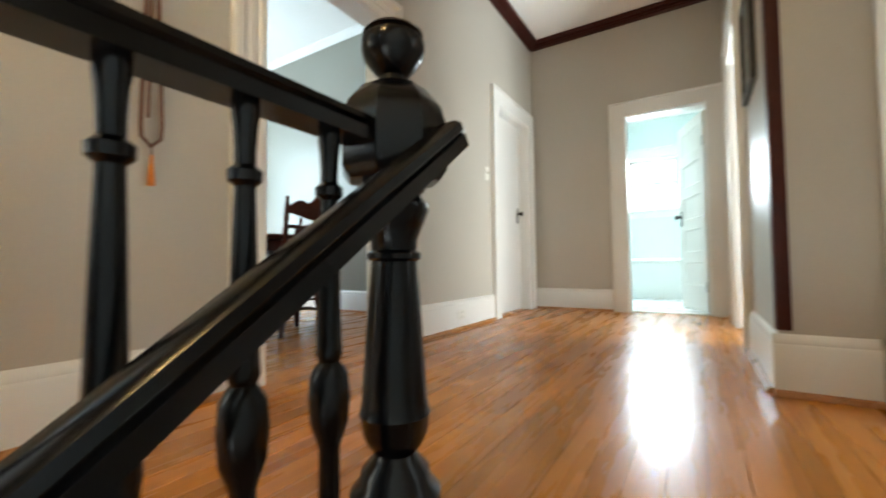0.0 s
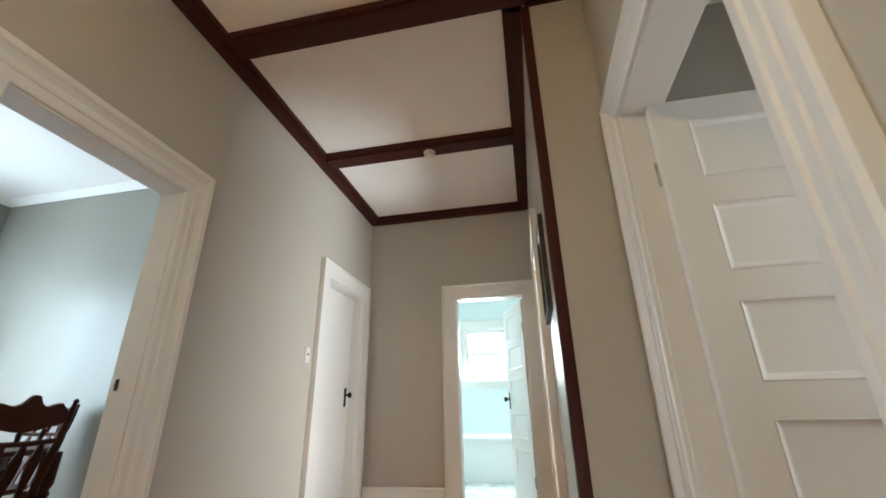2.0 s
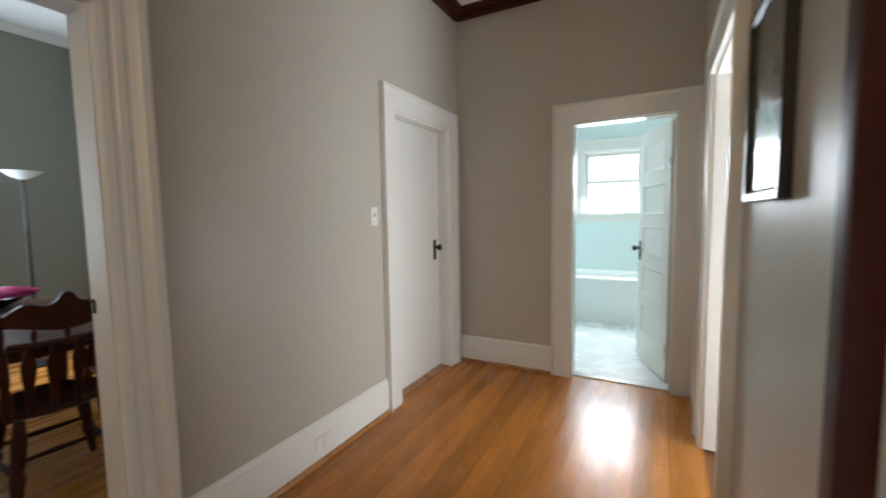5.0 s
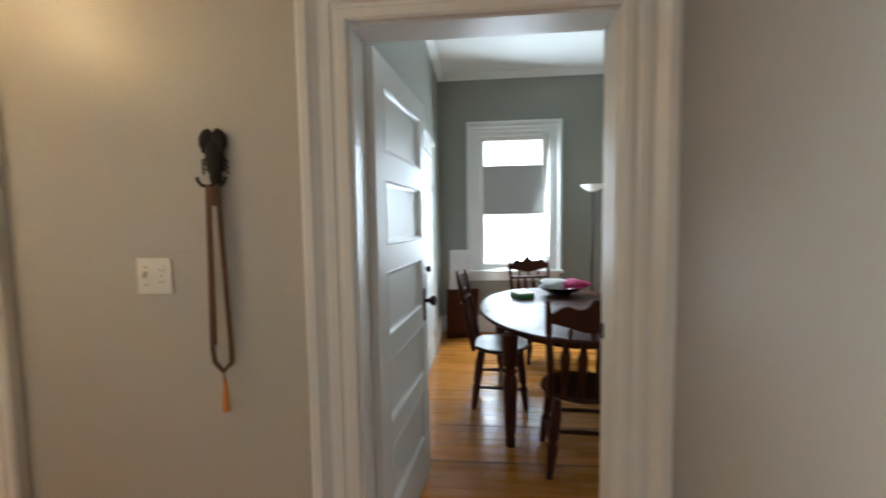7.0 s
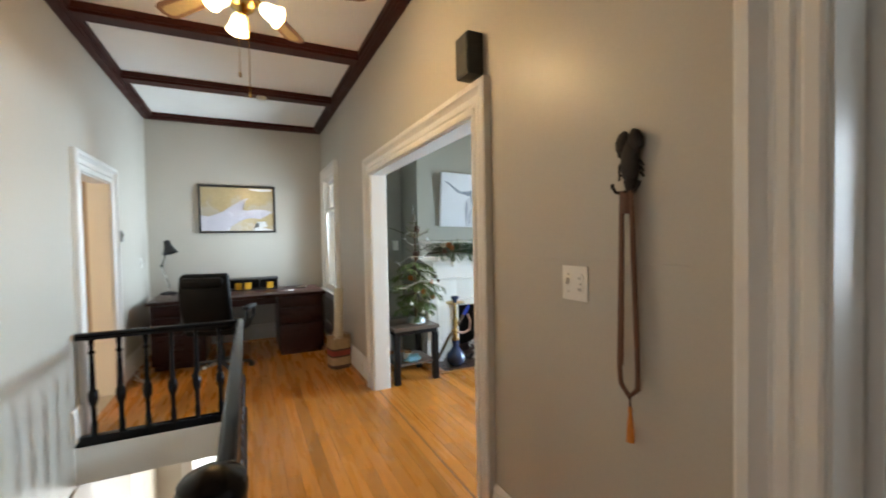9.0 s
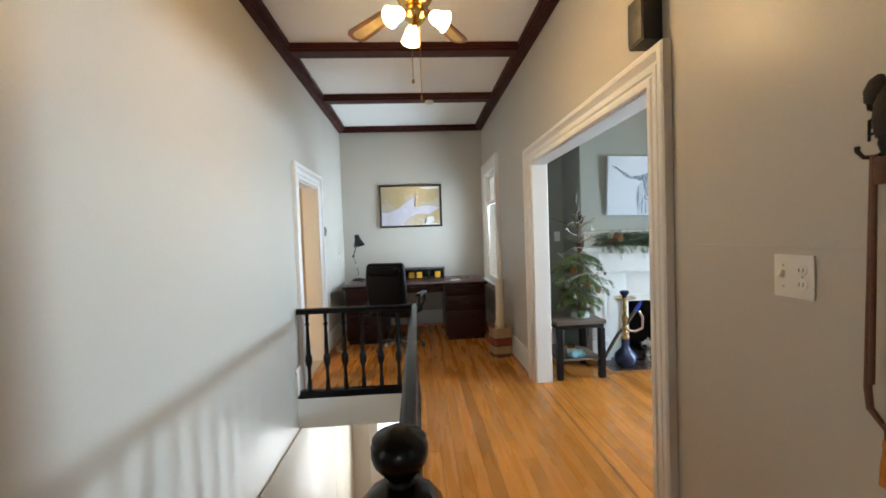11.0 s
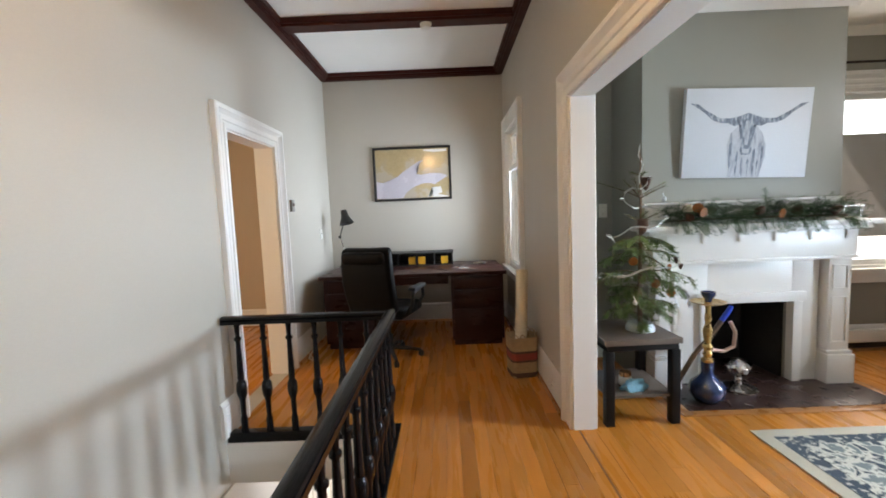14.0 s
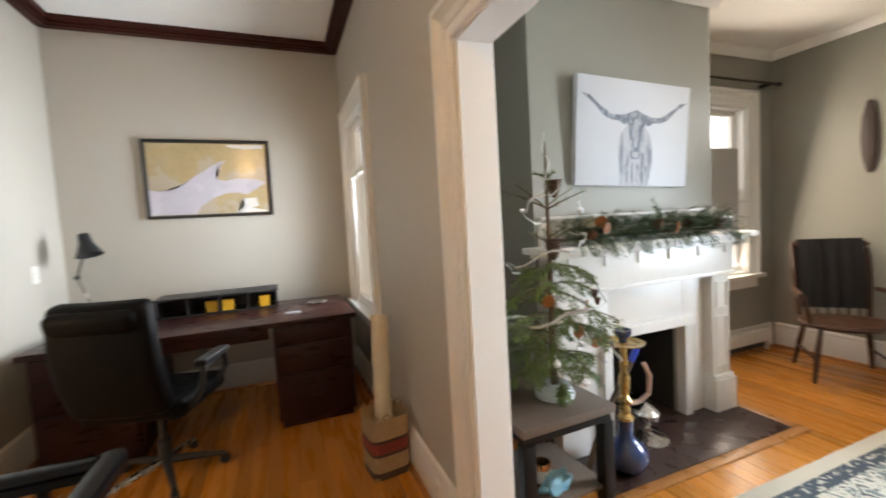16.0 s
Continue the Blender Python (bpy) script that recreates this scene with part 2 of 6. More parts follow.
# two skins, so that each room has its own paint
MID = WL - TH / 2
wall("wall_west_hall", "y", YS, YN, MID, WL, 0, TOP + 0.1, [O_HWIN, O_LIV, O_DIN, O_CLO], WALL, "greige painted hall wall with doorways")
wall("wall_west_living", "y", LIV[0], DIN[0] - 0.07, WI, MID, 0, TOP + 0.1, [O_LIV], SAGE, "sage painted wall beside the wide opening")
wall("wall_west_dining", "y", DIN[0] - 0.07, YN, WI, MID, 0, CHD + 0.1, [O_DIN, O_CLO], SAGE, "sage painted wall round the dining door")
wall("wall_west_outer", "y", YS, LIV[0], WI, MID, 0, TOP + 0.1, [O_HWIN], WALL, "outer wall with the hall window")
O_BATH = (-0.378, 0.352, 0.0, 2.038)
wall("wall_north_hall", "x", WL, WR + 0.34, YN, YN + 0.07, 0, TOP + 0.1, [O_BATH], WALL, "greige end wall of the hall with the bathroom doorway")
wall("wall_north_bath", "x", WL, WR + 0.34, YN + 0.07, YN + 0.14, 0, TOP + 0.1, [O_BATH], MINT, "mint painted bathroom wall")
O_SIDE = (3.37, 4.18, 0.0, 2.06)
wall("wall_east_north", "y", YJ, YN, WR, WR + 0.14, 0, TOP + 0.1, [O_SIDE], WALL, "greige hall wall with a side doorway")
wall("wall_jog", "x", WR + 0.14, WS + 0.14, YJ, YJ + 0.12, 0, TOP + 0.1, [], WALL, "short greige return wall at the corner")
O_EAST = (1.28, 2.125, 0.0, 2.04)
O_ROOM = (-2.985, -2.205, 0.0, 1.988)
wall("wall_east_stair", "y", YS, YJ, WS, WS + 0.14, 0, TOP + 0.1, [O_EAST, O_ROOM], WALL, "greige wall along the stairwell with two doorways")
wall("wall_south_hall", "x", WI, WS + 0.14, YS - 0.14, YS, 0, TOP + 0.1, [], WALL, "greige end wall above the desk")
# rooms
wall("wall_dining_south", "x", XW, WI, DIN[0] - 0.07, DIN[0], 0, CHD + 0.1, [], SAGE, "sage dining room wall")
wall("wall_living_north", "x", XW, WI, LIV[1], LIV[1] + 0.07, 0, CH + 0.1, [], SAGE, "sage living room wall")
wall("wall_dining_north", "x", XW, WI, DIN[1], DIN[1] + 0.1, 0, CHD + 0.1, [], SAGE, "sage dining room wall")
O_DWIN = (1.78, 2.63, 0.80, 2.45)
O_LWIN = (-1.32, -0.48, 0.80, 2.47)
wall("wall_rooms_west", "y", LIV[0] - 0.15, DIN[1] + 0.1, XW - 0.15, XW, 0, CHD + 0.1, [O_DWIN, O_LWIN], SAGE, "sage outer wall with windows")
O_SWIN = (-4.78, -3.99, 0.74, 2.27)
wall("wall_living_south", "x", XW, WI, LIV[0] - 0.15, LIV[0], 0, CH + 0.1, [O_SWIN], SAGE, "sage outer wall beside the chimney")
# bathroom, side room, closets and lower hall
wall("wall_bath_west", "y", YN + 0.14, 7.55, -1.25, -1.15, 0, 2.75, [], MINT, "mint bathroom wall")
wall("wall_bath_east", "y", YN + 0.14, 7.55, 0.86, 0.96, 0, 2.75, [], MINT, "mint bathroom wall")
O_BWIN = (-0.70, 0.04, 1.34, 2.16)
wall("wall_bath_north", "x", -1.25, 0.96, 7.45, 7.60, 0, 2.75, [O_BWIN], MINT, "mint bathroom wall with a bright window")
wall("wall_side_room_east", "y", -4.7, 0.4, 3.05, 3.15, 0, 2.9, [], TAN, "tan wall of the side room")
wall("wall_side_room_south", "x", 0.96, 3.05, -4.7, -4.6, 0, 2.9, [], TAN, "tan wall of the side room")
wall("wall_side_room_north", "x", 0.96, 3.05, 0.3, 0.4, 0, 2.9, [], TAN, "tan wall of the side room")
wall("wall_east_room_back", "y", 0.4, 4.9, 2.3, 2.4, 0, 2.9, [], WALL, "greige wall of the room behind the open door")
wall("wall_east_room_north", "x", 0.96, 2.3, 2.43, 2.53, 0, 2.9, [], WALL, "greige wall of the room behind the open door")
wall("wall_closet_back", "y", DIN[1] + 0.1, YN, -2.4, -2.3, 0, 2.9, [], WALL, "closet wall")


def slab(name, x0, y0, x1, y1, z0, z1, mat, label, category):
    bm = bmesh.new()
    box(bm, x0, y0, z0, x1, y1, z1)
    bmesh.ops.recalc_face_normals(bm, faces=bm.faces)
    return structure(name, bm, mat, label, category)


slab("ceiling_hall", WI, YS, WS + 0.14, YN + 0.07, TOP, TOP + 0.08, CEIL, "white plaster ceiling panels between dark beams", "ceiling")
slab("ceiling_living", XW, LIV[0], WI, LIV[1], CH, CH + 0.08, CEIL, "white plaster ceiling", "ceiling")
slab("ceiling_dining", XW, DIN[0], WI, DIN[1], CHD, CHD + 0.08, CEIL, "white plaster ceiling", "ceiling")
slab("ceiling_bath", -1.25, YN + 0.14, 0.96, 7.6, 2.75, 2.83, CEIL, "white bathroom ceiling", "ceiling")
slab("ceiling_side_room", 0.96, -4.7, 3.15, 0.4, 2.9, 2.98, CEIL, "white ceiling", "ceiling")
slab("ceiling_east_room", 0.96, 0.4, 2.4, 4.9, 2.9, 2.98, CEIL, "white ceiling", "ceiling")
slab("ceiling_closet", -2.4, DIN[1] + 0.1, WI, YN, 2.9, 2.98, CEIL, "white closet ceiling", "ceiling")

# ---- floors under the boards ----
HOLE = (-0.227, -1.945, WS, 0.97)     # stairwell opening


def subfloor(name, rects, mat, label, z=-0.018, deep=0.22):
    bm = bmesh.new()
    for x0, y0, x1, y1 in rects:
        box(bm, x0, y0, z - deep, x1, y1, z)
    bmesh.ops.recalc_face_normals(bm, faces=bm.faces)
    return structure(name, bm, mat, label, "floor")


FLOOR_HALL = subfloor("floor_hall", [(WI, YS, HOLE[0], YN + 0.1), (HOLE[0], HOLE[3], WS, YN + 0.1), (HOLE[0], YS, WS, HOLE[1])],
                      UNDER, "varnished orange fir floorboards in the hall")
FLOOR_LIVING = subfloor("floor_living", [(XW, LIV[0], WI, LIV[1])], UNDER, "varnished fir floorboards in the living room")
FLOOR_DINING = subfloor("floor_dining", [(XW, DIN[0], WI, DIN[1])], UNDER, "varnished fir floorboards in the dining room")
FLOOR_SIDE = subfloor("floor_side_room", [(WS + 0.02, -4.6, 3.05, 0.3)], UNDER, "varnished fir floorboards in the side room")
slab("floor_east_room", WS + 0.02, 0.3, 2.3, 4.9, -0.2, 0.0, SHOE, "wooden floor behind the open door", "floor")
slab("floor_bath", -1.2, YN + 0.1, 0.9, 7.5, -0.2, 0.003, BATHTILE, "bright white bathroom floor", "floor")
slab("floor_closet", -2.35, DIN[1] + 0.1, WI, YN, -0.2, 0.0, SHOE, "closet floor", "floor")

structure("floor_joint_1", blk(-1.408, O_LIV[0] + 0.02, -0.002, -1.396, O_LIV[1] - 0.02, 0.0008), UNDER, "dark joint between hall and living room floors", "floor joint")
structure("floor_joint_2", blk(-2.412, DIN[0] + 0.2, -0.002, -2.398, DIN[1] - 0.2, 0.0008), UNDER, "dark inlaid line in the dining room floor", "floor joint")
structure("floor_joint_3", blk(-2.842, DIN[0] + 0.2, -0.002, -2.828, DIN[1] - 0.2, 0.0008), UNDER, "dark inlaid line in the dining room floor", "floor joint")

# ---- ceiling beams ----
BZ = 3.01


def beam_run(bm, axis, a0, a1, p, w, z0=BZ, step=True):
    """A beam with a small stepped moulding along both its lower edges."""
    for half, z in ((w / 2, z0 + 0.022), (w / 2 - 0.018, z0)):
        if axis == "x":
            box(bm, a0, p - half, z, a1, p + half, TOP)
        else:
            box(bm, p - half, a0, z, p + half, a1, TOP)


def edge_trim(bm, axis, a0, a1, wallp, sgn, w=0.11):
    for d, z in ((w, BZ + 0.03), (w - 0.025, BZ + 0.012), (w - 0.045, BZ)):
        lo, hi = sorted((wallp, wallp + sgn * d))
        if axis == "x":
            box(bm, a0, lo, z, a1, hi, TOP)
        else:
            box(bm, lo, a0, z, hi, a1, TOP)


k = 0
for axis, a0, a1, p, sgn in (("y", YS + 0.02, YN - 0.02, WL, 1), ("y", YJ + 0.02, YN - 0.02, WR, -1), ("y", YS + 0.02, YJ - 0.02, WS, -1),
                             ("x", WL + 0.02, WR - 0.02, YN, -1), ("x", WL + 0.02, WS - 0.02, YS, 1), ("x", WR + 0.02, WS - 0.02, YJ, -1)):
    bm = bmesh.new()
    edge_trim(bm, axis, a0, a1, p, sgn)
    k += 1
    structure("ceiling_trim_%d" % k, bm, BEAM, "dark mahogany moulding along the hall ceiling", "moulding")
for k, y in enumerate((3.54, 2.24, 0.90, -0.50, -1.90, -3.17)):
    bm = bmesh.new()
    beam_run(bm, "x", WL + 0.1, (WR if y > YJ else WS) - 0.1, y, 0.17)
    structure("ceiling_beam_%d" % (k + 1), bm, BEAM, "dark mahogany beam across the white hall ceiling", "beam")
bm = blk(WR - 0.008, YJ - 0.012, 0.245, WR + 0.04, YJ + 0.05, BZ, 0.004)
structure("threshold_1", blk(WS - 0.004, O_EAST[0] + 0.018, 0.0, WS + 0.15, O_EAST[1] - 0.018, 0.008, 0.002), SHOE, "wooden threshold", "threshold")
structure("threshold_2", blk(WL - 0.124, O_CLO[0] + 0.018, 0.0, WL + 0.004, O_CLO[1] - 0.018, 0.010, 0.002), SHOE, "wooden threshold", "threshold")
structure("threshold_3", blk(O_BATH[0] + 0.018, YN + 0.03, 0.0, O_BATH[1] - 0.018, YN + 0.15, 0.009, 0.002), TRIM, "white threshold", "threshold")
structure("corner_board", bm, BEAM, "dark mahogany board covering the wall corner", "moulding")


# ---- casings, jambs and baseboards ----
CASING = tuple((u * 1.19, v * 0.92) for u, v in ((0, 0), (0, 0.020), (0.006, 0.026), (0.026, 0.026), (0.031, 0.018), (0.040, 0.018), (0.045, 0.026), (0.064, 0.026),
               (0.069, 0.018), (0.078, 0.018), (0.084, 0.028), (0.092, 0.034), (0.098, 0.046), (0.118, 0.046), (0.126, 0.038), (0.126, 0)))


def at_plane(axis, p, sgn, a, v, z):
    return (p + sgn * v, a, z) if axis == "y" else (a, p + sgn * v, z)


def casing_mesh(axis, p, sgn, a0, a1, z0, z1, prof=CASING, foot=0.0, closed=False):
    """A mitred casing round an opening; closed: along the bottom too."""
    bm = bmesh.new()
    rings = []
    stations = ((a0, z0, -1, -1 if closed else 0), (a0, z1, -1, 1), (a1, z1, 1, 1), (a1, z0, 1, -1 if closed else 0))
    for a, z, da, dz in stations:
        rings.append([bm.verts.new(at_plane(axis, p, sgn, a + da * u, v, z + dz * u)) for u, v in prof])
    pairs = list(zip(rings, rings[1:])) + ([(rings[-1], rings[0])] if closed else [])
    for r, s in pairs:
        for i in range(len(prof) - 1):
            bm.faces.new((r[i], r[i + 1], s[i + 1], s[i]))
    if not closed:
        bm.faces.new(rings[0])
        bm.faces.new(rings[-1])
    bmesh.ops.recalc_face_normals(bm, faces=bm.faces)
    return bm


count = [0]


FLAT = ((0, 0), (0, 0.026), (0.004, 0.030), (0.132, 0.030), (0.137, 0.044), (0.148, 0.044), (0.150, 0.04), (0.150, 0))
WIDE = tuple((u * 1.06, v) for u, v in CASING)


def opening_trim(axis, faces, o, label, prof=CASING):
    """Casings on the faces ((p, sgn), ...) of a doorway, and the jamb boards inside it."""
    count[0] += 1
    a0, a1, z0, z1 = o
    bm = join(*[casing_mesh(axis, p, sgn, a0 + 0.008, a1 - 0.008, z0, z1 - 0.008, prof) for p, sgn in faces])
    ob = structure("trim_%d" % count[0], bm, TRIM, label, "door casing")
    lo, hi = min(p for p, _ in faces), max(p for p, _ in faces)
    if len(faces) == 1:
        p, sgn = faces[0]
        lo, hi = sorted((p, p - sgn * TH))
    t = 0.016
    bm = bmesh.new()
    for s in ((a0, a0 + t, z0, z1), (a1 - t, a1, z0, z1), (a0 + t, a1 - t, z1 - t, z1)):
        if axis == "y":
            box(bm, lo - 0.002, s[0], s[2], hi + 0.002, s[1], s[3])
        else:
            box(bm, s[0], lo - 0.002, s[2], s[1], hi + 0.002, s[3])
    part("jamb", bm, TRIM, ob)
    return ob


opening_trim("y", [(WL, 1), (WI, -1)], O_LIV, "wide white moulded casing of the living room opening")
opening_trim("y", [(WL, 1), (WI, -1)], O_DIN, "white fluted casing of the dining room door", WIDE)
opening_trim("y", [(WL, 1)], O_CLO, "white casing round the closet door", FLAT)
opening_trim("x", [(YN, -1), (YN + 0.14, 1)], O_BATH, "white casing round the bathroom doorway", FLAT)
opening_trim("y", [(WR, -1)], O_SIDE, "white casing round the side doorway", FLAT)
opening_trim("y", [(WS, -1), (WS + 0.14, 1)], O_EAST, "white fluted casing beside the stair head")
opening_trim("y", [(WS, -1), (WS + 0.14, 1)], O_ROOM, "white casing round the side room doorway")

BASE = ((0, 0), (0.022, 0), (0.022, 0.185), (0.017, 0.196), (0.019, 0.205), (0.013, 0.222), (0.004, 0.232), (0, 0.232))
nbase = [0]


def baseboard(axis, p, sgn, a0, a1, shoe=True, mat=None, label="tall white moulded baseboard", z=0.0):
    bm = bmesh.new()
    ends = [[bm.verts.new(at_plane(axis, p, sgn, a, v, h + z)) for v, h in BASE] for a in (a0, a1)]
    for i in range(len(BASE)):
        j = (i + 1) % len(BASE)
        bm.faces.new((ends[0][i], ends[0][j], ends[1][j], ends[1][i]))
    bm.faces.new(ends[0])
    bm.faces.new(ends[1])
    bmesh.ops.recalc_face_normals(bm, faces=bm.faces)
    nbase[0] += 1
    ob = structure("baseboard_%d" % nbase[0], bm, mat or TRIM, label, "baseboard")
    if shoe:
        bm = bmesh.new()
        prof = ((0.0225, 0.001), (0.042, 0.001), (0.042, 0.010), (0.036, 0.020), (0.0225, 0.024))
        ends = [[bm.verts.new(at_plane(axis, p, sgn, a, v, h + z)) for v, h in prof] for a in (a0 + 0.001, a1 - 0.001)]
        for i in range(len(prof)):
            j = (i + 1) % len(prof)
            bm.faces.new((ends[0][i], ends[0][j], ends[1][j], ends[1][i]))
        bm.faces.new(ends[0])
        bm.faces.new(ends[1])
        bmesh.ops.recalc_face_normals(bm, faces=bm.faces)
        part("shoe_moulding", bm, SHOE, ob, "orange wooden shoe moulding")
    return ob


CW = 0.142
for a0, a1 in ((YS + 0.03, O_LIV[0] - CW), (O_LIV[1] + CW, O_DIN[0] - CW), (O_DIN[1] + CW, O_CLO[0] - CW), (O_CLO[1] + CW, YN - 0.03)):
    baseboard("y", WL, 1, a0, a1)
baseboard("x", YN, -1, WL + 0.03, O_BATH[0] - CW)
baseboard("y", WR, -1, YJ, O_SIDE[0] - CW)
baseboard("y", WR, -1, O_SIDE[1] + CW, YN - 0.03)
baseboard("x", YJ, -1, WR - 0.022, WS - 0.05)
baseboard("y", WS, -1, O_ROOM[1] + CW, HOLE[1] + 0.06, shoe=False)
baseboard("y", WS, -1, YS + 0.03, O_ROOM[0] - CW)
baseboard("x", YS, 1, WL + 0.03, WS - 0.03)
baseboard("y", WS, -1, 0.98, O_EAST[0] - CW)
for a0, a1 in ((LIV[0] + 0.03, O_LIV[0] - CW), (O_LIV[1] + CW, LIV[1] - 0.03)):
    baseboard("y", WI, -1, a0, a1)
baseboard("x", LIV[0], 1, XW + 0.03, -3.66)
baseboard("x", LIV[0], 1, -2.05, WI - 0.03)
baseboard("y", XW, 1, LIV[0] + 0.03, LIV[1] - 0.03)
baseboard("y", XW, 1, DIN[0] + 0.03, DIN[1] - 0.03)
baseboard("x", DIN[1], -1, XW + 0.03, WI - 0.03)
baseboard("x", DIN[0], 1, XW + 0.03, -4.40)
baseboard("x", DIN[0], 1, -3.20, WI - 0.03)
baseboard("y", WI, -1, O_DIN[1] + CW, DIN[1] - 0.03)
baseboard("y", 3.05, -1, -4.57, 0.27)
baseboard("x", -4.6, 1, 1.0, 3.02)

# crown moulding of the two rooms
CROWN = ((0, 0), (0, -0.065), (0.010, -0.07), (0.018, -0.06), (0.035, -0.04), (0.055, -0.02), (0.066, -0.014), (0.07, 0))
nb = 0
for axis, p, sgn, a0, a1, top in (("y", XW, 1, *DIN, CHD), ("x", DIN[0], 1, XW, WI, CHD), ("x", DIN[1], -1, XW, WI, CHD), ("y", WI, -1, *DIN, CHD),
                                  ("y", XW, 1, *LIV, CH), ("x", LIV[0], 1, XW, -3.54, CH), ("x", LIV[0], 1, -2.08, WI, CH), ("x", -2.50, 1, -3.60, -2.02, CH),
                                  ("x", LIV[1], -1, XW, WI, CH), ("y", WI, -1, *LIV, CH)):
    bm = bmesh.new()
    ends = [[bm.verts.new(at_plane(axis, p, sgn, a, v, top + h)) for v, h in CROWN] for a in (a0 + 0.002, a1 - 0.002)]
    for i in range(len(CROWN)):
        j = (i + 1) % len(CROWN)
        bm.faces.new((ends[0][i], ends[0][j], ends[1][j], ends[1][i]))
    bmesh.ops.recalc_face_normals(bm, faces=bm.faces)
    nb += 1
    structure("crown_%d" % nb, bm, CEIL, "white crown moulding", "moulding")


# ---- doors ----
def door_knob(parent, x, z, y_face, sgn, mat=None, plate=(0.045, 0.17)):
    """Long plate and round knob on the leaf's face; sgn: the way that it stands out along y."""
    mat = mat or IRON
    lo, hi = sorted((y_face, y_face + sgn * 0.005))
    pl = part("escutcheon", blk(x - plate[0] / 2, lo, z - plate[1] * 0.62, x + plate[0] / 2, hi, z + plate[1] * 0.38, 0.002), mat, parent, "dark bronze plate")
    kb = lathe(((0.0, 0.0), (0.011, 0.0), (0.010, 0.02), (0.012, 0.024), (0.024, 0.034), (0.028, 0.044), (0.026, 0.054), (0.016, 0.061), (0, 0.062)), 16)
    part("knob", kb, mat, parent, "dark round knob", m=pose(x, y_face + sgn * 0.005, z, -90 * sgn))


def panel_door(name, m, w, h, label, panels=5, knob_at=None, t=0.038, knobs=(1, -1), stile=0.10, rails=None, hinge_x=None):
    """A panelled leaf: x along its width from the hinge, y through it, z up."""
    root = tagged(new(name), label, "door", kind="structure")
    root.matrix_basis = m
    bm = bmesh.new()
    rail = 0.10
    ph = (h - 0.25 - 0.10 - (panels - 1) * rail) / max(panels, 1)
    spans, z = [], 0.25
    for _ in range(panels):
        spans.append((z, z + ph))
        z += ph + rail
    box(bm, 0, -t / 2, 0, stile, t / 2, h)
    box(bm, w - stile, -t / 2, 0, w, t / 2, h)
    z = 0.0
    for lo, hi in spans + [(h, h)]:
        box(bm, stile, -t / 2, z, w - stile, t / 2, lo)
        z = hi
    bmesh.ops.recalc_face_normals(bm, faces=bm.faces)
    part("leaf", bm, DOORPAINT, root)
    for lo, hi in spans:
        bm = bmesh.new()
        x0, x1 = stile, w - stile
        d = 0.022
        for s in (-1, 1):
            o = [bm.verts.new(v) for v in ((x0, s * (t / 2 - 0.002), lo), (x1, s * (t / 2 - 0.002), lo), (x1, s * (t / 2 - 0.002), hi), (x0, s * (t / 2 - 0.002), hi))]
            rings = [o] + [[bm.verts.new(v) for v in ((x0 + e, s * y, lo + e), (x1 - e, s * y, lo + e), (x1 - e, s * y, hi - e), (x0 + e, s * y, hi - e))]
                           for e, y in ((0.005, t / 2 + 0.001), (0.010, t / 2 - 0.003), (d, 0.007), (d + 0.006, 0.006))]
            for a, b in zip(rings, rings[1:]):
                for q in range(4):
                    bm.faces.new((a[q], a[(q + 1) % 4], b[(q + 1) % 4], b[q]))
            bm.faces.new(rings[-1])
        bmesh.ops.recalc_face_normals(bm, faces=bm.faces)
        part("panel", bm, DOORPAINT, root)
    if knob_at:
        for s in knobs:
            door_knob(root, knob_at[0], knob_at[1], s * t / 2, s)
    for z in (0.25, h - 0.3):
        hb = join(lathe(((0.0, -0.05), (0.007, -0.05), (0.007, 0.05), (0, 0.05)), 10), blk(-0.001, 0.0, -0.045, 0.03, 0.003, 0.045, 0.0005))
        part("hinge", hb, STEEL, root, m=pose(-0.006, t / 2 + 0.002, z))
    return root


panel_door("door_1", pose(-1.535, 1.420, 0.012, 0, 0, 174.5), 0.755, 2.01, "open white five-panel dining room door with dark knob", knob_at=(0.69, 0.98))
panel_door("door_2", pose(0.914, 2.086, 0.012, 0, 0, 0.6), 0.80, 2.02, "open white five-panel door beside the stair head", knob_at=(0.69, 0.95), stile=0.125)
panel_door("door_3", pose(0.330, 5.06, 0.012, 0, 0, 110.0), 0.68, 2.00, "open white panelled bathroom door", knob_at=(0.63, 1.0))
panel_door("door_4", pose(-1.474, 3.904, 0.012, 0, 0, 90), 0.767, 2.02, "closed white closet door with dark knob", panels=0, knob_at=(0.694, 1.05), knobs=(-1,))
# a further closed door in the dining room's south wall
dd = casing_mesh("x", DIN[0], 1, -4.22, -3.38, 0, 2.06)
structure("trim_dining_closet", dd, TRIM, "white casing round a closed dining room door", "door casing")
panel_door("door_6", pose(-4.20, DIN[0] + 0.012, 0.012), 0.80, 2.03, "closed white dining room door", knob_at=(0.73, 1.0), t=0.02, knobs=(1,))


# ---- windows ----
nwin = [0]


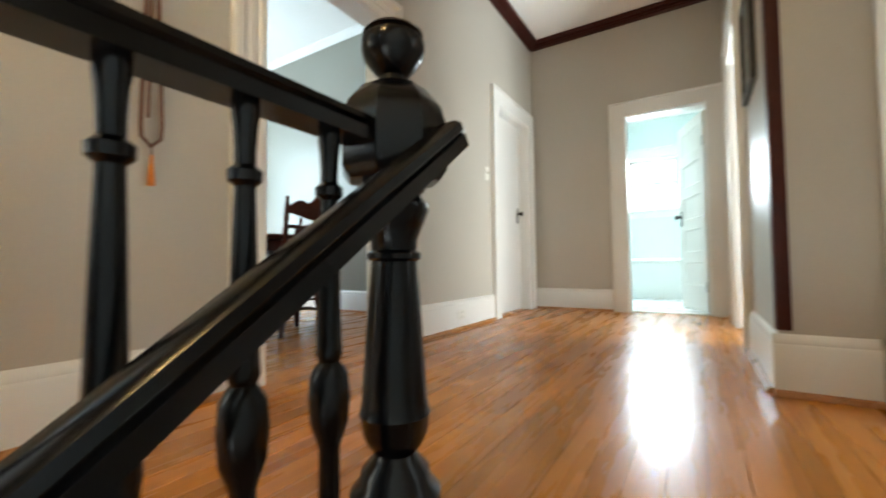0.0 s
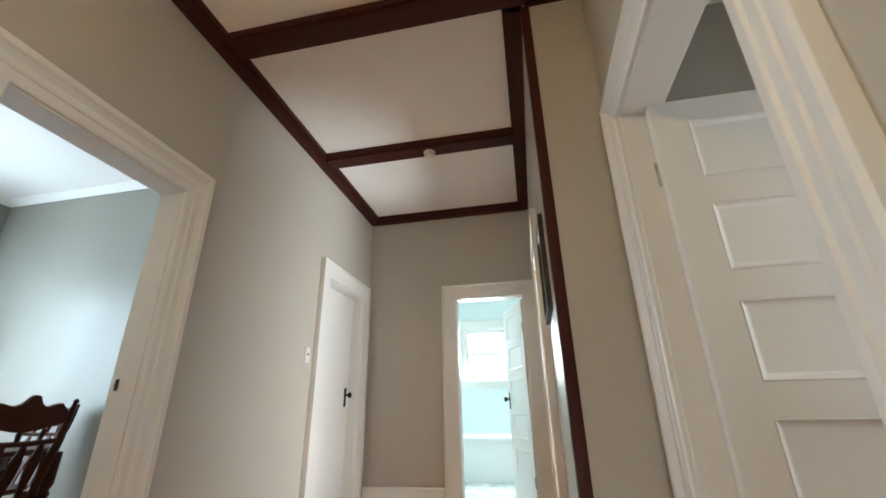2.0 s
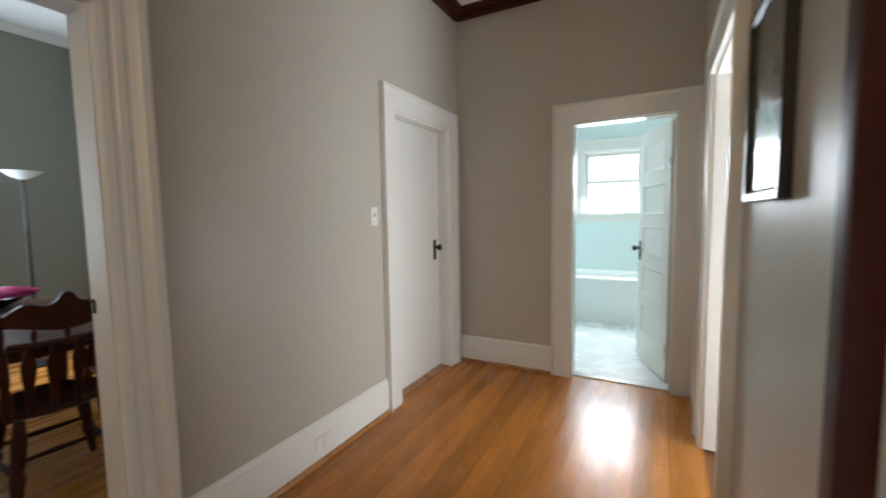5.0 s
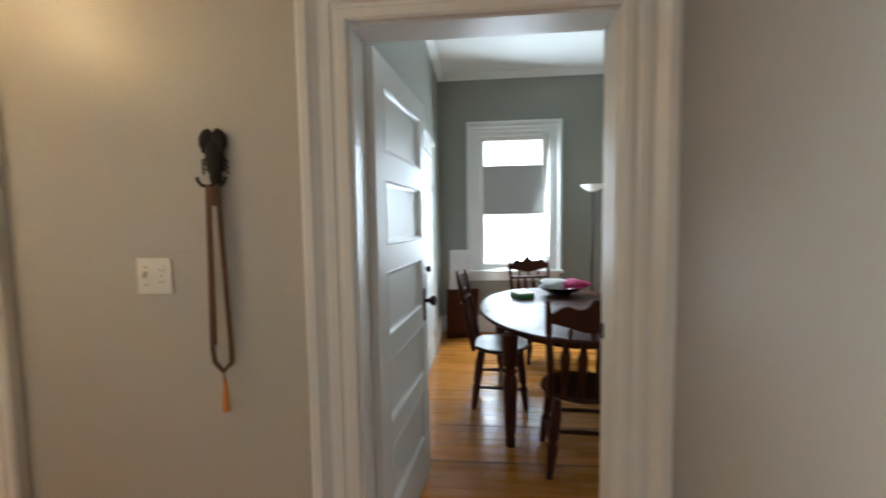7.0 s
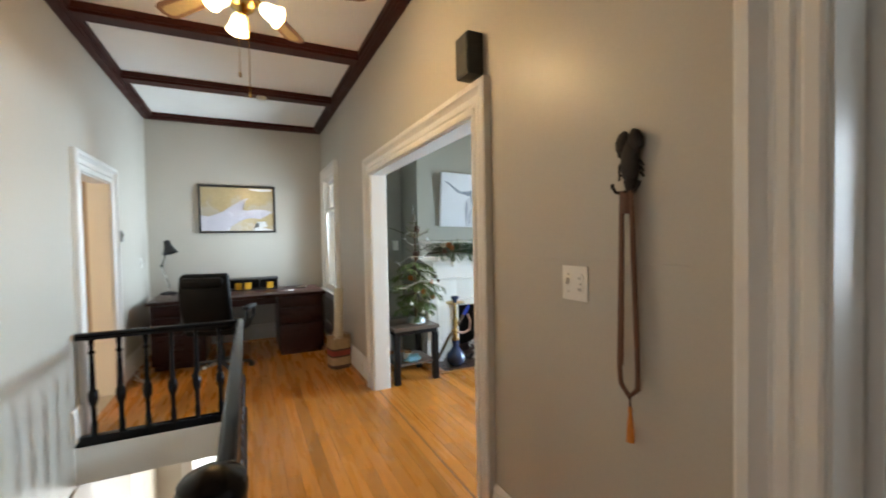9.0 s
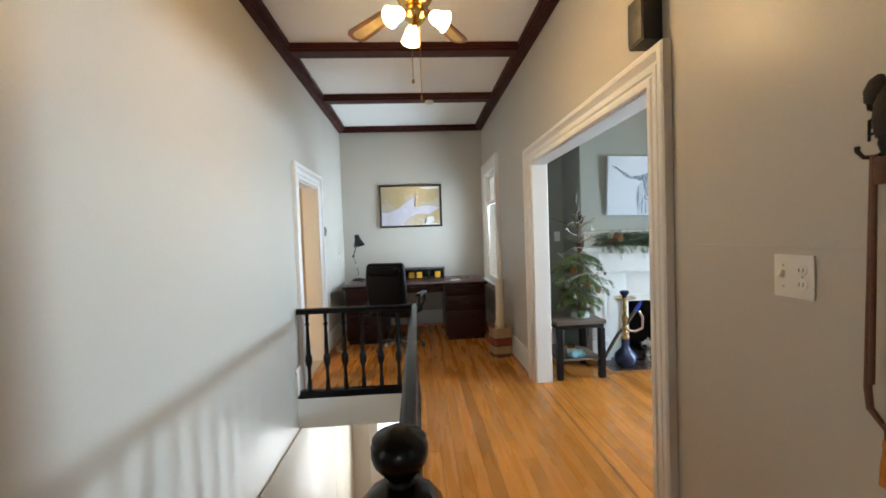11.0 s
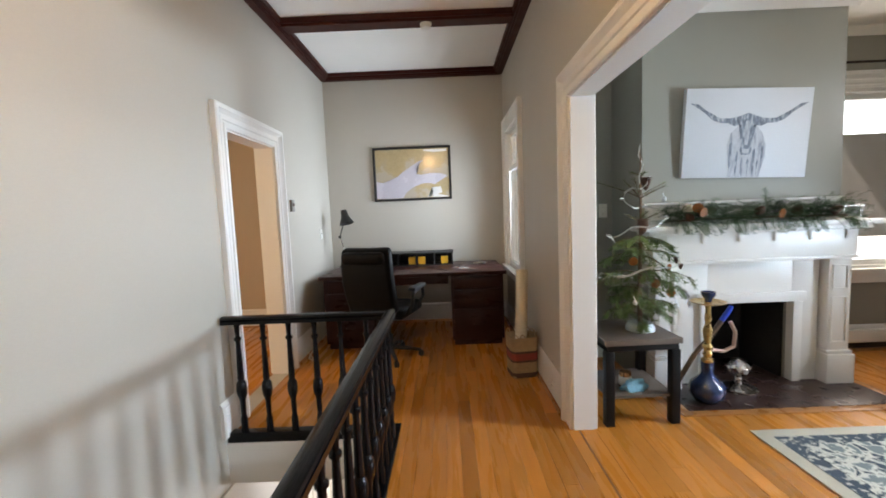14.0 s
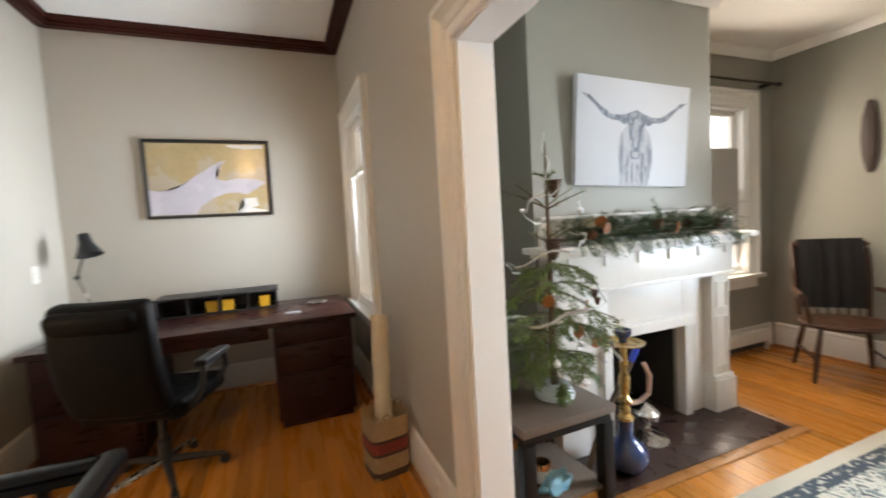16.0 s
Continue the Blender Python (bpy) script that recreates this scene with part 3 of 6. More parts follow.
def window_unit(axis, face, back, sgn, o, label, blind=None, sash_gap=0.5, prof=CASING, inset=0.045):
    """A sash window in an opening: the room's face of the wall, its back, and the way into the room."""
    nwin[0] += 1
    a0, a1, z0, z1 = o
    root = tagged(new("window_%d" % nwin[0]), label, "window", kind="structure")

    def b(s0, s1, d0, d1, q0, q1):
        lo, hi = sorted((face - sgn * d0, face - sgn * d1))
        bm = bmesh.new()
        if axis == "y":
            box(bm, lo, s0, q0, hi, s1, q1)
        else:
            box(bm, s0, lo, q0, s1, hi, q1)
        bmesh.ops.recalc_face_normals(bm, faces=bm.faces)
        return bm
    depth = abs(face - back)
    t = 0.022
    part("window_frame", join(b(a0, a0 + t, -0.002, depth, z0, z1), b(a1 - t, a1, -0.002, depth, z0, z1), b(a0 + t, a1 - t, -0.002, depth, z1 - t, z1),
                              b(a0 + t, a1 - t, -0.002, depth, z0, z0 + t)), TRIM, root)
    part("casing", casing_mesh(axis, face, sgn, a0 + 0.006, a1 - 0.006, z0, z1 - 0.006, prof), TRIM, root)
    part("window_sill", b(a0 - 0.16, a1 + 0.16, -0.075, 0.0, z0 - 0.035, z0 - 0.002), TRIM, root)
    part("apron", b(a0 - 0.12, a1 + 0.12, -0.02, 0.0, z0 - 0.13, z0 - 0.036), TRIM, root)
    zm = z0 + (z1 - z0) * sash_gap
    for q0, q1, d in ((z0 + t, zm + 0.02, inset), (zm - 0.02, z1 - t, inset + 0.037)):
        s0, s1 = a0 + t, a1 - t
        e = 0.045
        sash = part("sash", join(b(s0, s0 + e, d, d + 0.035, q0, q1), b(s1 - e, s1, d, d + 0.035, q0, q1),
                                 b(s0 + e, s1 - e, d, d + 0.035, q0, q0 + e), b(s0 + e, s1 - e, d, d + 0.035, q1 - e, q1)), TRIM, root)
        pane = part("pane", b(s0 + e, s1 - e, d + 0.015, d + 0.019, q0 + e, q1 - e), GLASS, sash)
        pane.visible_shadow = False
    if blind:
        top, low = blind
        roll = part("blind", b(a0 + 0.06, a1 - 0.06, 0.030, 0.034, low, top), BLIND, root, "plain grey roller blind, half drawn")
        part("bottom_rail", b(a0 + 0.06, a1 - 0.06, 0.026, 0.038, low - 0.012, low), TRIM, roll)
    return root


BLIND = material("grey_roller_blind", (0.42, 0.41, 0.39), 0.9, vary=0.03, scale=5, grain=220, bump=0.05)
window_unit("y", XW, XW - 0.15, 1, O_DWIN, "white sash window with a grey roller blind in the dining room", blind=(2.07, 1.49))
window_unit("x", LIV[0], LIV[0] - 0.15, 1, O_SWIN, "white sash window beside the chimney", blind=(1.90, 1.02))
window_unit("y", XW, XW - 0.15, 1, O_LWIN, "white sash window with a half-drawn blind in the living room", blind=(2.14, 1.52))
window_unit("y", WL, WI, 1, O_HWIN, "narrow white sash window beside the desk", sash_gap=0.72, prof=FLAT, inset=0.006)
window_unit("x", 7.45, 7.60, -1, O_BWIN, "bright bathroom window", prof=FLAT)


def backdrop(name, x0, y0, z0, x1, y1, z1):
    bm = bmesh.new()
    box(bm, x0, y0, z0, x1, y1, z1)
    bmesh.ops.recalc_face_normals(bm, faces=bm.faces)
    return structure(name, bm, OUTSIDE, "blown-out daylight haze outside a window", "backdrop")


backdrop("backdrop_west", -6.4, -2.6, -0.5, -6.38, 5.0, 4.0)
backdrop("backdrop_south", -6.2, -4.3, -0.5, -2.6, -4.28, 4.0)
backdrop("backdrop_hall", -2.5, -4.9, -0.3, -2.48, -3.25, 3.6)
backdrop("backdrop_north", -2.0, 8.2, 0.0, 1.6, 8.22, 3.6)

# ---- staircase ----
RISE, GOING, STEPS = 0.18, 0.285, 16
stair = thing("staircase", pose(0, HOLE[3], 0), "straight wooden staircase down between cream walls", "stairs")
STEPM = material("worn_stair_tread", (0.30, 0.14, 0.055), 0.3, vary=0.2, scale=8, grain=60, piece=0.08)
for k in range(1, STEPS):
    z, y = -k * RISE, -(k - 1) * GOING
    part("tread", blk(HOLE[0] + 0.02, y - GOING - 0.025, z - 0.03, WS - 0.022, y, z, 0.008), STEPM, stair)
for k in range(1, STEPS + 1):
    z, y = -k * RISE, -(k - 1) * GOING
    part("riser", blk(HOLE[0] + 0.02, y - 0.018, z + 0.001, WS - 0.022, y - 0.001, z + RISE - 0.031, 0.001, 1), TRIM, stair)
LOW = -RISE * STEPS
wall("wall_lower_east", "y", YS, HOLE[3] + 0.1, WS, WS + 0.14, LOW, 0.0, [], WALL, "greige wall running down beside the stairs")
wall("wall_lower_west", "y", -3.3, HOLE[3], HOLE[0] - 0.1, HOLE[0], LOW, -0.03, [], CREAM, "cream wall on the stairs' open side")
wall("wall_lower_north", "x", HOLE[0], WS, HOLE[3], HOLE[3] + 0.1, LOW, -0.24, [], CREAM, "wall under the stair head")
O_FRONT = (-0.35, 0.55, LOW, LOW + 2.1)
wall("wall_lower_south", "x", -1.6, WS, YS - 0.1, YS, LOW, -0.24, [O_FRONT], CREAM, "cream lower hall wall with the front door")
wall("wall_lower_far_west", "y", YS, HOLE[3], -1.7, -1.6, LOW, -0.24, [], CREAM, "cream lower hall wall")
wall("wall_lower_back", "x", -1.6, HOLE[0] - 0.1, -3.4, -3.3, LOW, -0.24, [], CREAM, "cream lower hall wall")
slab("floor_lower", -1.6, YS, WS, HOLE[3], LOW - 0.1, LOW, SHOE, "wooden floor of the lower hall", "floor")
slab("stair_header", HOLE[0], HOLE[1] - 0.05, WS, HOLE[1] + 0.014, -0.31, -0.045, TRIM, "white fascia below the landing rail", "fascia")
slab("stair_side_fascia", HOLE[0] - 0.012, HOLE[1], HOLE[0] + 0.012, HOLE[3], -0.31, -0.035, TRIM, "white fascia below the long rail", "fascia")
front = tagged(new("door_7"), "white front door with a bright glass light", "door", kind="structure")
front.matrix_basis = pose(O_FRONT[0], YS - 0.03, LOW)
part("leaf", join(blk(0, -0.02, 0, 0.13, 0.02, 2.08, 0.003), blk(0.77, -0.02, 0, 0.9, 0.02, 2.08, 0.003), blk(0.13, -0.02, 0, 0.77, 0.02, 0.9, 0.003),
                  blk(0.13, -0.02, 1.92, 0.77, 0.02, 2.08, 0.003)), TRIM, front)
part("pane", blk(0.13, -0.004, 0.9, 0.77, 0.004, 1.92), GLASS, front).visible_shadow = False
backdrop("backdrop_front", -0.8, YS - 0.7, LOW, 1.0, YS - 0.68, 0.0)
# two dark joints where the lower wall's panels meet
PANEL = material("cream_wall_panel", (0.66, 0.62, 0.53), 0.45, vary=0.04, scale=2, grain=90)
for a0, a1 in ((YS + 0.02, -3.86), (-3.845, -3.31), (-3.295, -1.0)):
    structure("panel_lower_%d" % int(-a0 * 100), blk(WS - 0.012, a0, LOW + 0.01, WS - 0.001, a1, -0.33, 0.003), PANEL, "flat cream wall panel in the lower hall", "panel")

# ---- railing ----
RX, NY = -0.257, 0.926
RAILTOP = 0.772
rail = thing("balustrade", pose(RX, NY, 0), "black painted balustrade with turned balusters round the stairwell", "railing")


def rail_profile(w=0.062, h=0.05):
    return [(-w / 2, -h), (w / 2, -h), (w / 2, -h * 0.55), (w * 0.42, -h * 0.5), (w * 0.5, -h * 0.35), (w * 0.45, -h * 0.12), (w * 0.25, 0),
            (-w * 0.25, 0), (-w * 0.45, -h * 0.12), (-w * 0.5, -h * 0.35), (-w * 0.42, -h * 0.5), (-w / 2, -h * 0.55)]


def rail_bar(p, q, prof):
    """A moulded bar whose top runs from p to q."""
    p, q = Vector(p), Vector(q)
    d = (q - p).normalized()
    side = d.cross(Vector((0, 0, 1))).normalized()
    up = side.cross(d)
    bm = bmesh.new()
    ends = [[bm.verts.new(e + u * side + v * up) for u, v in prof] for e in (p, q)]
    n = len(prof)
    for i in range(n):
        bm.faces.new((ends[0][i], ends[0][(i + 1) % n], ends[1][(i + 1) % n], ends[1][i]))
    bm.faces.new(ends[0])
    bm.faces.new(ends[1])
    bmesh.ops.recalc_face_normals(bm, faces=bm.faces)
    return bm


GY = HOLE[1] - 0.02 - NY          # landing rail, from the newel
part("handrail", rail_bar((0, -0.04, RAILTOP), (0, GY - 0.031, RAILTOP), rail_profile()), BLACK, rail)
part("handrail", rail_bar((0.031, GY, RAILTOP), (WS - RX - 0.02, GY, RAILTOP), rail_profile()), BLACK, rail)
part("base_plate", blk(-0.035, GY - 0.03, 0.0, 0.035, -0.06, 0.022, 0.004), BLACK, rail)
part("base_plate", blk(0.036, GY - 0.03, -0.045, WS - RX - 0.002, GY + 0.03, 0.022, 0.004), BLACK, rail)
NEWEL_LOW = ((0.0, 0.0), (0.078, 0.0), (0.078, 0.085), (0.062, 0.105), (0.058, 0.125), (0.040, 0.145), (0.036, 0.155), (0.046, 0.168), (0.056, 0.19), (0.060, 0.222),
             (0.062, 0.226), (0.060, 0.232), (0.057, 0.25), (0.046, 0.42), (0.040, 0.505), (0.047, 0.510), (0.047, 0.520), (0.040, 0.526),
             (0.041, 0.545), (0.052, 0.575), (0.062, 0.600), (0.061, 0.612), (0.046, 0.630), (0.056, 0.640), (0.056, 0.655), (0.0, 0.655))
NEWEL_BLOCK = ((0.0, 0.652), (0.082, 0.655), (0.096, 0.675), (0.096, 0.755), (0.086, 0.795), (0.06, 0.83), (0.03, 0.845), (0.0, 0.846))
NEWEL_TOP = ((0.0, 0.84), (0.030, 0.842), (0.028, 0.855), (0.036, 0.866), (0.056, 0.895), (0.061, 0.915), (0.061, 0.935), (0.054, 0.948), (0.058, 0.952), (0.050, 0.962), (0.03, 0.970), (0.022, 0.978), (0.0, 0.981))
NEWEL_LOW, NEWEL_BLOCK = [tuple((r * 1.1, z * 1.02) for r, z in q) for q in (NEWEL_LOW, NEWEL_BLOCK)]
NEWEL_TOP = tuple((r * 1.02, 0.860 + (z - 0.84) * 0.88) for r, z in NEWEL_TOP)
newel = part("newel", lathe(NEWEL_LOW, 24), BLACK, rail, "turned newel post")
part("block", lathe(NEWEL_BLOCK, 8, turn=math.pi / 8), BLACK, newel)
part("finial", lathe(NEWEL_TOP, 24), BLACK, newel)
BAL = ((0.0, 0.02), (0.021, 0.02), (0.021, 0.10), (0.018, 0.115), (0.014, 0.13), (0.0165, 0.15), (0.0165, 0.225), (0.021, 0.24), (0.029, 0.262), (0.0325, 0.30),
       (0.029, 0.338), (0.021, 0.352), (0.0165, 0.358), (0.021, 0.370), (0.0195, 0.384), (0.0185, 0.42), (0.016, 0.52), (0.0135, 0.60), (0.0135, 0.612), (0.0215, 0.619),
       (0.0220, 0.632), (0.0135, 0.640), (0.0135, 0.66), (0.0155, 0.69), (0.0175, 0.705), (0.0175, 0.727), (0.0, 0.727))
first = part("baluster", lathe(BAL, 14), BLACK, rail, m=pose(0, -0.164, 0))
spots = [(0, -0.164 - 0.1435 * k) for k in range(1, 19)] + [(0.155 + 0.163 * k, GY) for k in range(6)]
for x, y in spots:
    o = new("baluster", first.data)
    o.parent = rail
    o.matrix_basis = pose(x, y, 0)
# sloping rail down the stairs
p1 = (-0.135 - RX, 0.930 - NY, 0.766)
p0 = (p1[0], p1[1] - 3.4, p1[2] - 3.4 * 0.70)
stair_rail = part("stair_handrail", rail_bar(p0, p1, rail_profile(0.054, 0.05)), BLACK, rail, "sloping black handrail of the stairs")
for k in range(3):
    f = 0.35 + 0.25 * k
    c = Vector(p1).lerp(Vector(p0), f)
    part("bracket", tube([c + Vector((0, 0, -0.06)), c + Vector((-0.02, 0, -0.1)), Vector((HOLE[0] - RX, c.y, c.z - 0.11))], 0.008), BLACK, stair_rail)

# ================= hall fixtures =================
PAPER = material("map_print", (0.44, 0.335, 0.18), 0.25, vary=0.12, scale=4, grain=30, bump=0, coat=0.6, fleck=((0.40, 0.33, 0.24), 0.5, 0.6))
FRAMEBLK = material("black_picture_frame", (0.015, 0.013, 0.012), 0.35, vary=0.2, scale=20)
ROPE = material("brown_leather_rope", (0.13, 0.055, 0.03), 0.6, vary=0.3, scale=60, grain=200, bump=0.2)
TASSEL = material("orange_tassel_thread", (0.62, 0.22, 0.04), 0.8, vary=0.2, scale=50, grain=200, bump=0.2)
CAST = material("dark_cast_iron", (0.011, 0.007, 0.006), 0.55, metal=0.0, spec=0.25, vary=0.3, scale=60, grain=120, bump=0.2)
BLKPLASTIC = material("matt_black_plastic", (0.014, 0.014, 0.015), 0.5, vary=0.1, scale=30, grain=120)
SHADE_GLASS = material("lit_frosted_glass", (1.0, 0.80, 0.45), 0.4, vary=0.05, bump=0, emit=9.0)
BLADE = material("brown_fan_blade", (0.17, 0.075, 0.03), 0.4, vary=0.2, scale=14, grain=50)
CANE = material("woven_cane_inlay", (0.44, 0.33, 0.16), 0.6, vary=0.2, scale=60, grain=220, bump=0.3)

hook = thing("wall_hook", pose(WL, 0.955, 1.53), "dark cast iron lobster-shaped double hook on the greige wall", "hook")
part("back_plate", join(lathe(((0, 0), (0.024, 0.0), (0.032, 0.03), (0.030, 0.07), (0.020, 0.11), (0, 0.115)), 12, pose(0.016, 0, 0.045) @ Matrix.Diagonal((0.6, 1, 1, 1))),
                        lathe(((0, 0), (0.012, 0), (0.02, 0.03), (0.018, 0.05), (0, 0.055)), 10, pose(0.014, 0, 0.0))), CAST, hook)
for s in (-1, 1):
    part("claw", join(lathe(((0, -0.032), (0.016, -0.025), (0.024, 0.0), (0.019, 0.024), (0.006, 0.036), (0, 0.037)), 12, pose(0.02, s * 0.024, 0.150, 0 + s * 18) @ Matrix.Diagonal((0.6, 1, 1, 1))),
                      tube([(0.018, s * 0.012, 0.105), (0.022, s * 0.032, 0.115), (0.022, s * 0.034, 0.132)], 0.007)), CAST, hook)
    part("hook_arm", tube([(0.012, 0, 0.012), (0.026, s * 0.016, 0.002), (0.036, s * 0.034, 0.004), (0.038, s * 0.046, 0.02), (0.036, s * 0.048, 0.03)], [0.007, 0.006, 0.005, 0.005, 0.006]), CAST, hook)
    for q in range(3):
        part("leg", tube([(0.014, s * 0.022, 0.06 + q * 0.018), (0.018, s * 0.038, 0.055 + q * 0.016), (0.012, s * 0.043, 0.043 + q * 0.016)], 0.0035, 6), CAST, hook)
leash = thing("hanging_cord", pose(WL, 0.955, 1.53), "brown twisted cord loop with an orange tassel hanging on the hook", "cord")
loop = []
for k in range(33):
    a = k / 32
    if a < 0.46:
        f = a / 0.46
        loop.append((0.030, -0.018 - 0.014 * f, 0.005 - 0.56 * f))
    elif a < 0.54:
        f = (a - 0.46) / 0.08
        loop.append((0.028, -0.030 * math.cos(math.pi * f) + 0.002 * f, -0.56 - 0.045 * math.sin(math.pi * f)))
    else:
        f = (a - 0.54) / 0.46
        loop.append((0.030, 0.034 - 0.020 * f, -0.56 + 0.565 * f))
part("cord", tube(loop, 0.0075, 8), ROPE, leash)
part("cord", tube([(p[0] + 0.011, p[1] * 0.45, p[2] * 0.97) for p in loop[:15]], 0.006, 8), ROPE, leash)
part("wrap", lathe(((0, -0.06), (0.017, -0.06), (0.019, -0.03), (0.017, 0.0), (0, 0.0)), 12, pose(0.028, -0.003, 0.0)), ROPE, leash)
part("tassel", lathe(((0, 0.0), (0.005, 0.0), (0.007, -0.012), (0.005, -0.018), (0.010, -0.06), (0.012, -0.105), (0, -0.105)), 10, pose(0.028, 0.004, -0.635)), TASSEL, leash, "orange thread tassel")
part("knot", tube([(0.028, 0.003, -0.60), (0.028, 0.004, -0.64)], 0.003, 6), ROPE, leash)


def wall_plate(m, w, h, label, fittings):
    """A switch plate; local x across, z up, y out of the wall. fittings: (kind, x)."""
    root = thing("switch_plate", m, label, "switch")
    part("plate", blk(-w / 2, 0, -h / 2, w / 2, 0.006, h / 2, 0.003), PLATE, root)
    for kind, x in fittings:
        if kind == "toggle":
            part("toggle", blk(-0.005, 0, -0.011, 0.005, 0.016, 0.011, 0.002, m=pose(x, 0.005, 0.003, 25)), PLATE, root)
        elif kind == "outlet":
            for z in (-0.02, 0.02):
                sock = part("socket", lathe(((0, 0), (0.0165, 0), (0.0165, 0.003), (0, 0.003)), 16, pose(x, 0.0058, z, -90)), PLATE, root)
                part("slots", join(blk(-0.007, 0, -0.005, -0.005, 0.001, 0.005), blk(0.005, 0, -0.005, 0.007, 0.001, 0.005)), BLKPLASTIC, sock, m=pose(x, 0.0087, z))
        for z in ((-0.03, 0.03) if kind == "toggle" else (0,)):
            part("screw", lathe(((0, 0), (0.003, 0), (0.002, 0.001), (0, 0.001)), 8, pose(x, 0.006, z, -90)), STEEL, root)
    return root


wall_plate(pose(WL + 0.001, 0.712, 1.24, 0, 0, -90), 0.122, 0.122, "ivory double plate with switch and outlet on the greige wall", [("toggle", 0.03), ("outlet", -0.028)])
wall_plate(pose(WL + 0.001, 3.655, 1.335, 0, 0, -90), 0.072, 0.118, "ivory single switch plate beside the closet door", [("toggle", 0)])
wall_plate(pose(WL + 0.023, 3.12, 0.115, 0, 0, -90), 0.115, 0.07, "ivory outlet set in the white baseboard", [("outlet", 0)])
wall_plate(pose(WS - 0.001, 1.03, 1.22, 0, 0, 90), 0.072, 0.118, "ivory single switch plate by the stair head door", [("toggle", 0)])
wall_plate(pose(WS - 0.001, -4.16, 1.18, 0, 0, 90), 0.072, 0.118, "ivory switch plate near the desk", [("toggle", 0)])
wall_plate(pose(WL + 0.023, -2.28, 0.13, 0, 0, -90), 0.07, 0.1, "ivory outlet in the baseboard by the wide opening", [("outlet", 0)])

spk = thing("wall_speaker", pose(WL, 0.060, 2.182), "small black loudspeaker box above the white casing", "loudspeaker")
part("cabinet", blk(0.0, -0.06, 0, 0.085, 0.06, 0.20, 0.006), BLKPLASTIC, spk)
part("grille", blk(0.085, -0.054, 0.008, 0.091, 0.054, 0.192, 0.004), BLKPLASTIC, spk)

for place, label in (((-0.335, 3.555, BZ), "white round smoke alarm under the dark ceiling beam"), ((-0.52, -3.17, BZ), "white round smoke alarm under the dark ceiling beam")):
    det = thing("smoke_alarm", pose(*place), label, "smoke alarm", "smoke alarms on the beams")
    part("base", lathe(((0, -0.012), (0.05, -0.012), (0.052, 0.0), (0, 0.0)), 24), PLATE, det)
    part("cover", lathe(((0, -0.042), (0.03, -0.042), (0.043, -0.036), (0.047, -0.012), (0, -0.012)), 24), PLATE, det)

therm = thing("thermostat", pose(WS, -3.31, 1.49), "small dark grey thermostat on the wall beside the doorway", "thermostat")
part("body", blk(-0.022, -0.035, -0.055, 0, 0.035, 0.055, 0.004), material("grey_thermostat", (0.22, 0.21, 0.19), 0.4), therm)
part("dial", lathe(((0, 0), (0.018, 0), (0.016, 0.006), (0, 0.006)), 16, pose(-0.022, 0, 0.01, 0, -90)), STEEL, therm)


def framed(name, m, w, h, rim, depth, face, label, category, frame_mat=None, glass=False):
    """A framed picture: x across, z up, y out of the wall, origin in the middle."""
    root = thing(name, m, label, category)
    fr = casing_mesh("x", 0, 1, -w / 2 + rim, w / 2 - rim, -h / 2 + rim, h / 2 - rim, ((0, 0), (0, depth * 0.6), (rim * 0.3, depth), (rim, depth), (rim, 0)), closed=True)
    part("frame", fr, frame_mat or FRAMEBLK, root)
    part("print", blk(-w / 2 + rim * 0.8, 0.001, -h / 2 + rim * 0.8, w / 2 - rim * 0.8, depth * 0.45, h / 2 - rim * 0.8), face, root)
    return root


chart = framed("framed_map", pose(-0.234, YS, 1.866), 0.96, 0.656, 0.028, 0.03, PAPER, "framed tan and grey coastal map behind glass above the desk", "picture")
WATER = material("lavender_grey_print", (0.50, 0.47, 0.52), 0.25, vary=0.05, scale=6, bump=0, coat=0.6)
PALE = material("pale_print_ground", (0.66, 0.63, 0.60), 0.25, vary=0.05, scale=6, bump=0, coat=0.6)


def chart_shape(name, uv, mat, y):
    bm = bmesh.new()
    rows = [[bm.verts.new((0.455 - 0.91 * u, h, -0.302 + 0.604 * v)) for u, v in uv] for h in (0.0137, y)]
    n = len(uv)
    for i in range(n):
        bm.faces.new((rows[0][i], rows[1][i], rows[1][(i + 1) % n], rows[0][(i + 1) % n]))
    bm.faces.new(rows[1])
    bmesh.ops.triangulate(bm, faces=[f for f in bm.faces if len(f.verts) > 4])
    bmesh.ops.recalc_face_normals(bm, faces=bm.faces)
    part(name, bm, mat, chart)


chart_shape("printed_sea", ((0, 0.01), (0.36, 0.01), (0.41, 0.12), (0.50, 0.22), (0.62, 0.29), (0.72, 0.30), (0.80, 0.27), (0.88, 0.34), (0.98, 0.44), (0.88, 0.49), (0.74, 0.50), (0.63, 0.47),
                           (0.56, 0.49), (0.54, 0.58), (0.60, 0.70), (0.65, 0.76), (0.58, 0.74), (0.46, 0.62), (0.37, 0.54), (0.29, 0.44), (0.20, 0.36), (0.10, 0.33), (0, 0.36)), WATER, 0.0141)
chart_shape("printed_inset", ((0.76, 0.21), (0.88, 0.22), (0.90, 0.10), (0.84, 0.07), (0.97, 0.03), (0.97, 0.01), (0.70, 0.01), (0.78, 0.10)), PALE, 0.0141)
chart_shape("printed_title", ((0.66, 0.98), (0.97, 0.98), (0.97, 0.93), (0.80, 0.92), (0.66, 0.95)), PALE, 0.0141)
DARKART = material("dark_landscape_print", (0.11, 0.12, 0.10), 0.3, vary=0.5, scale=9, grain=30, bump=0, coat=0.5)
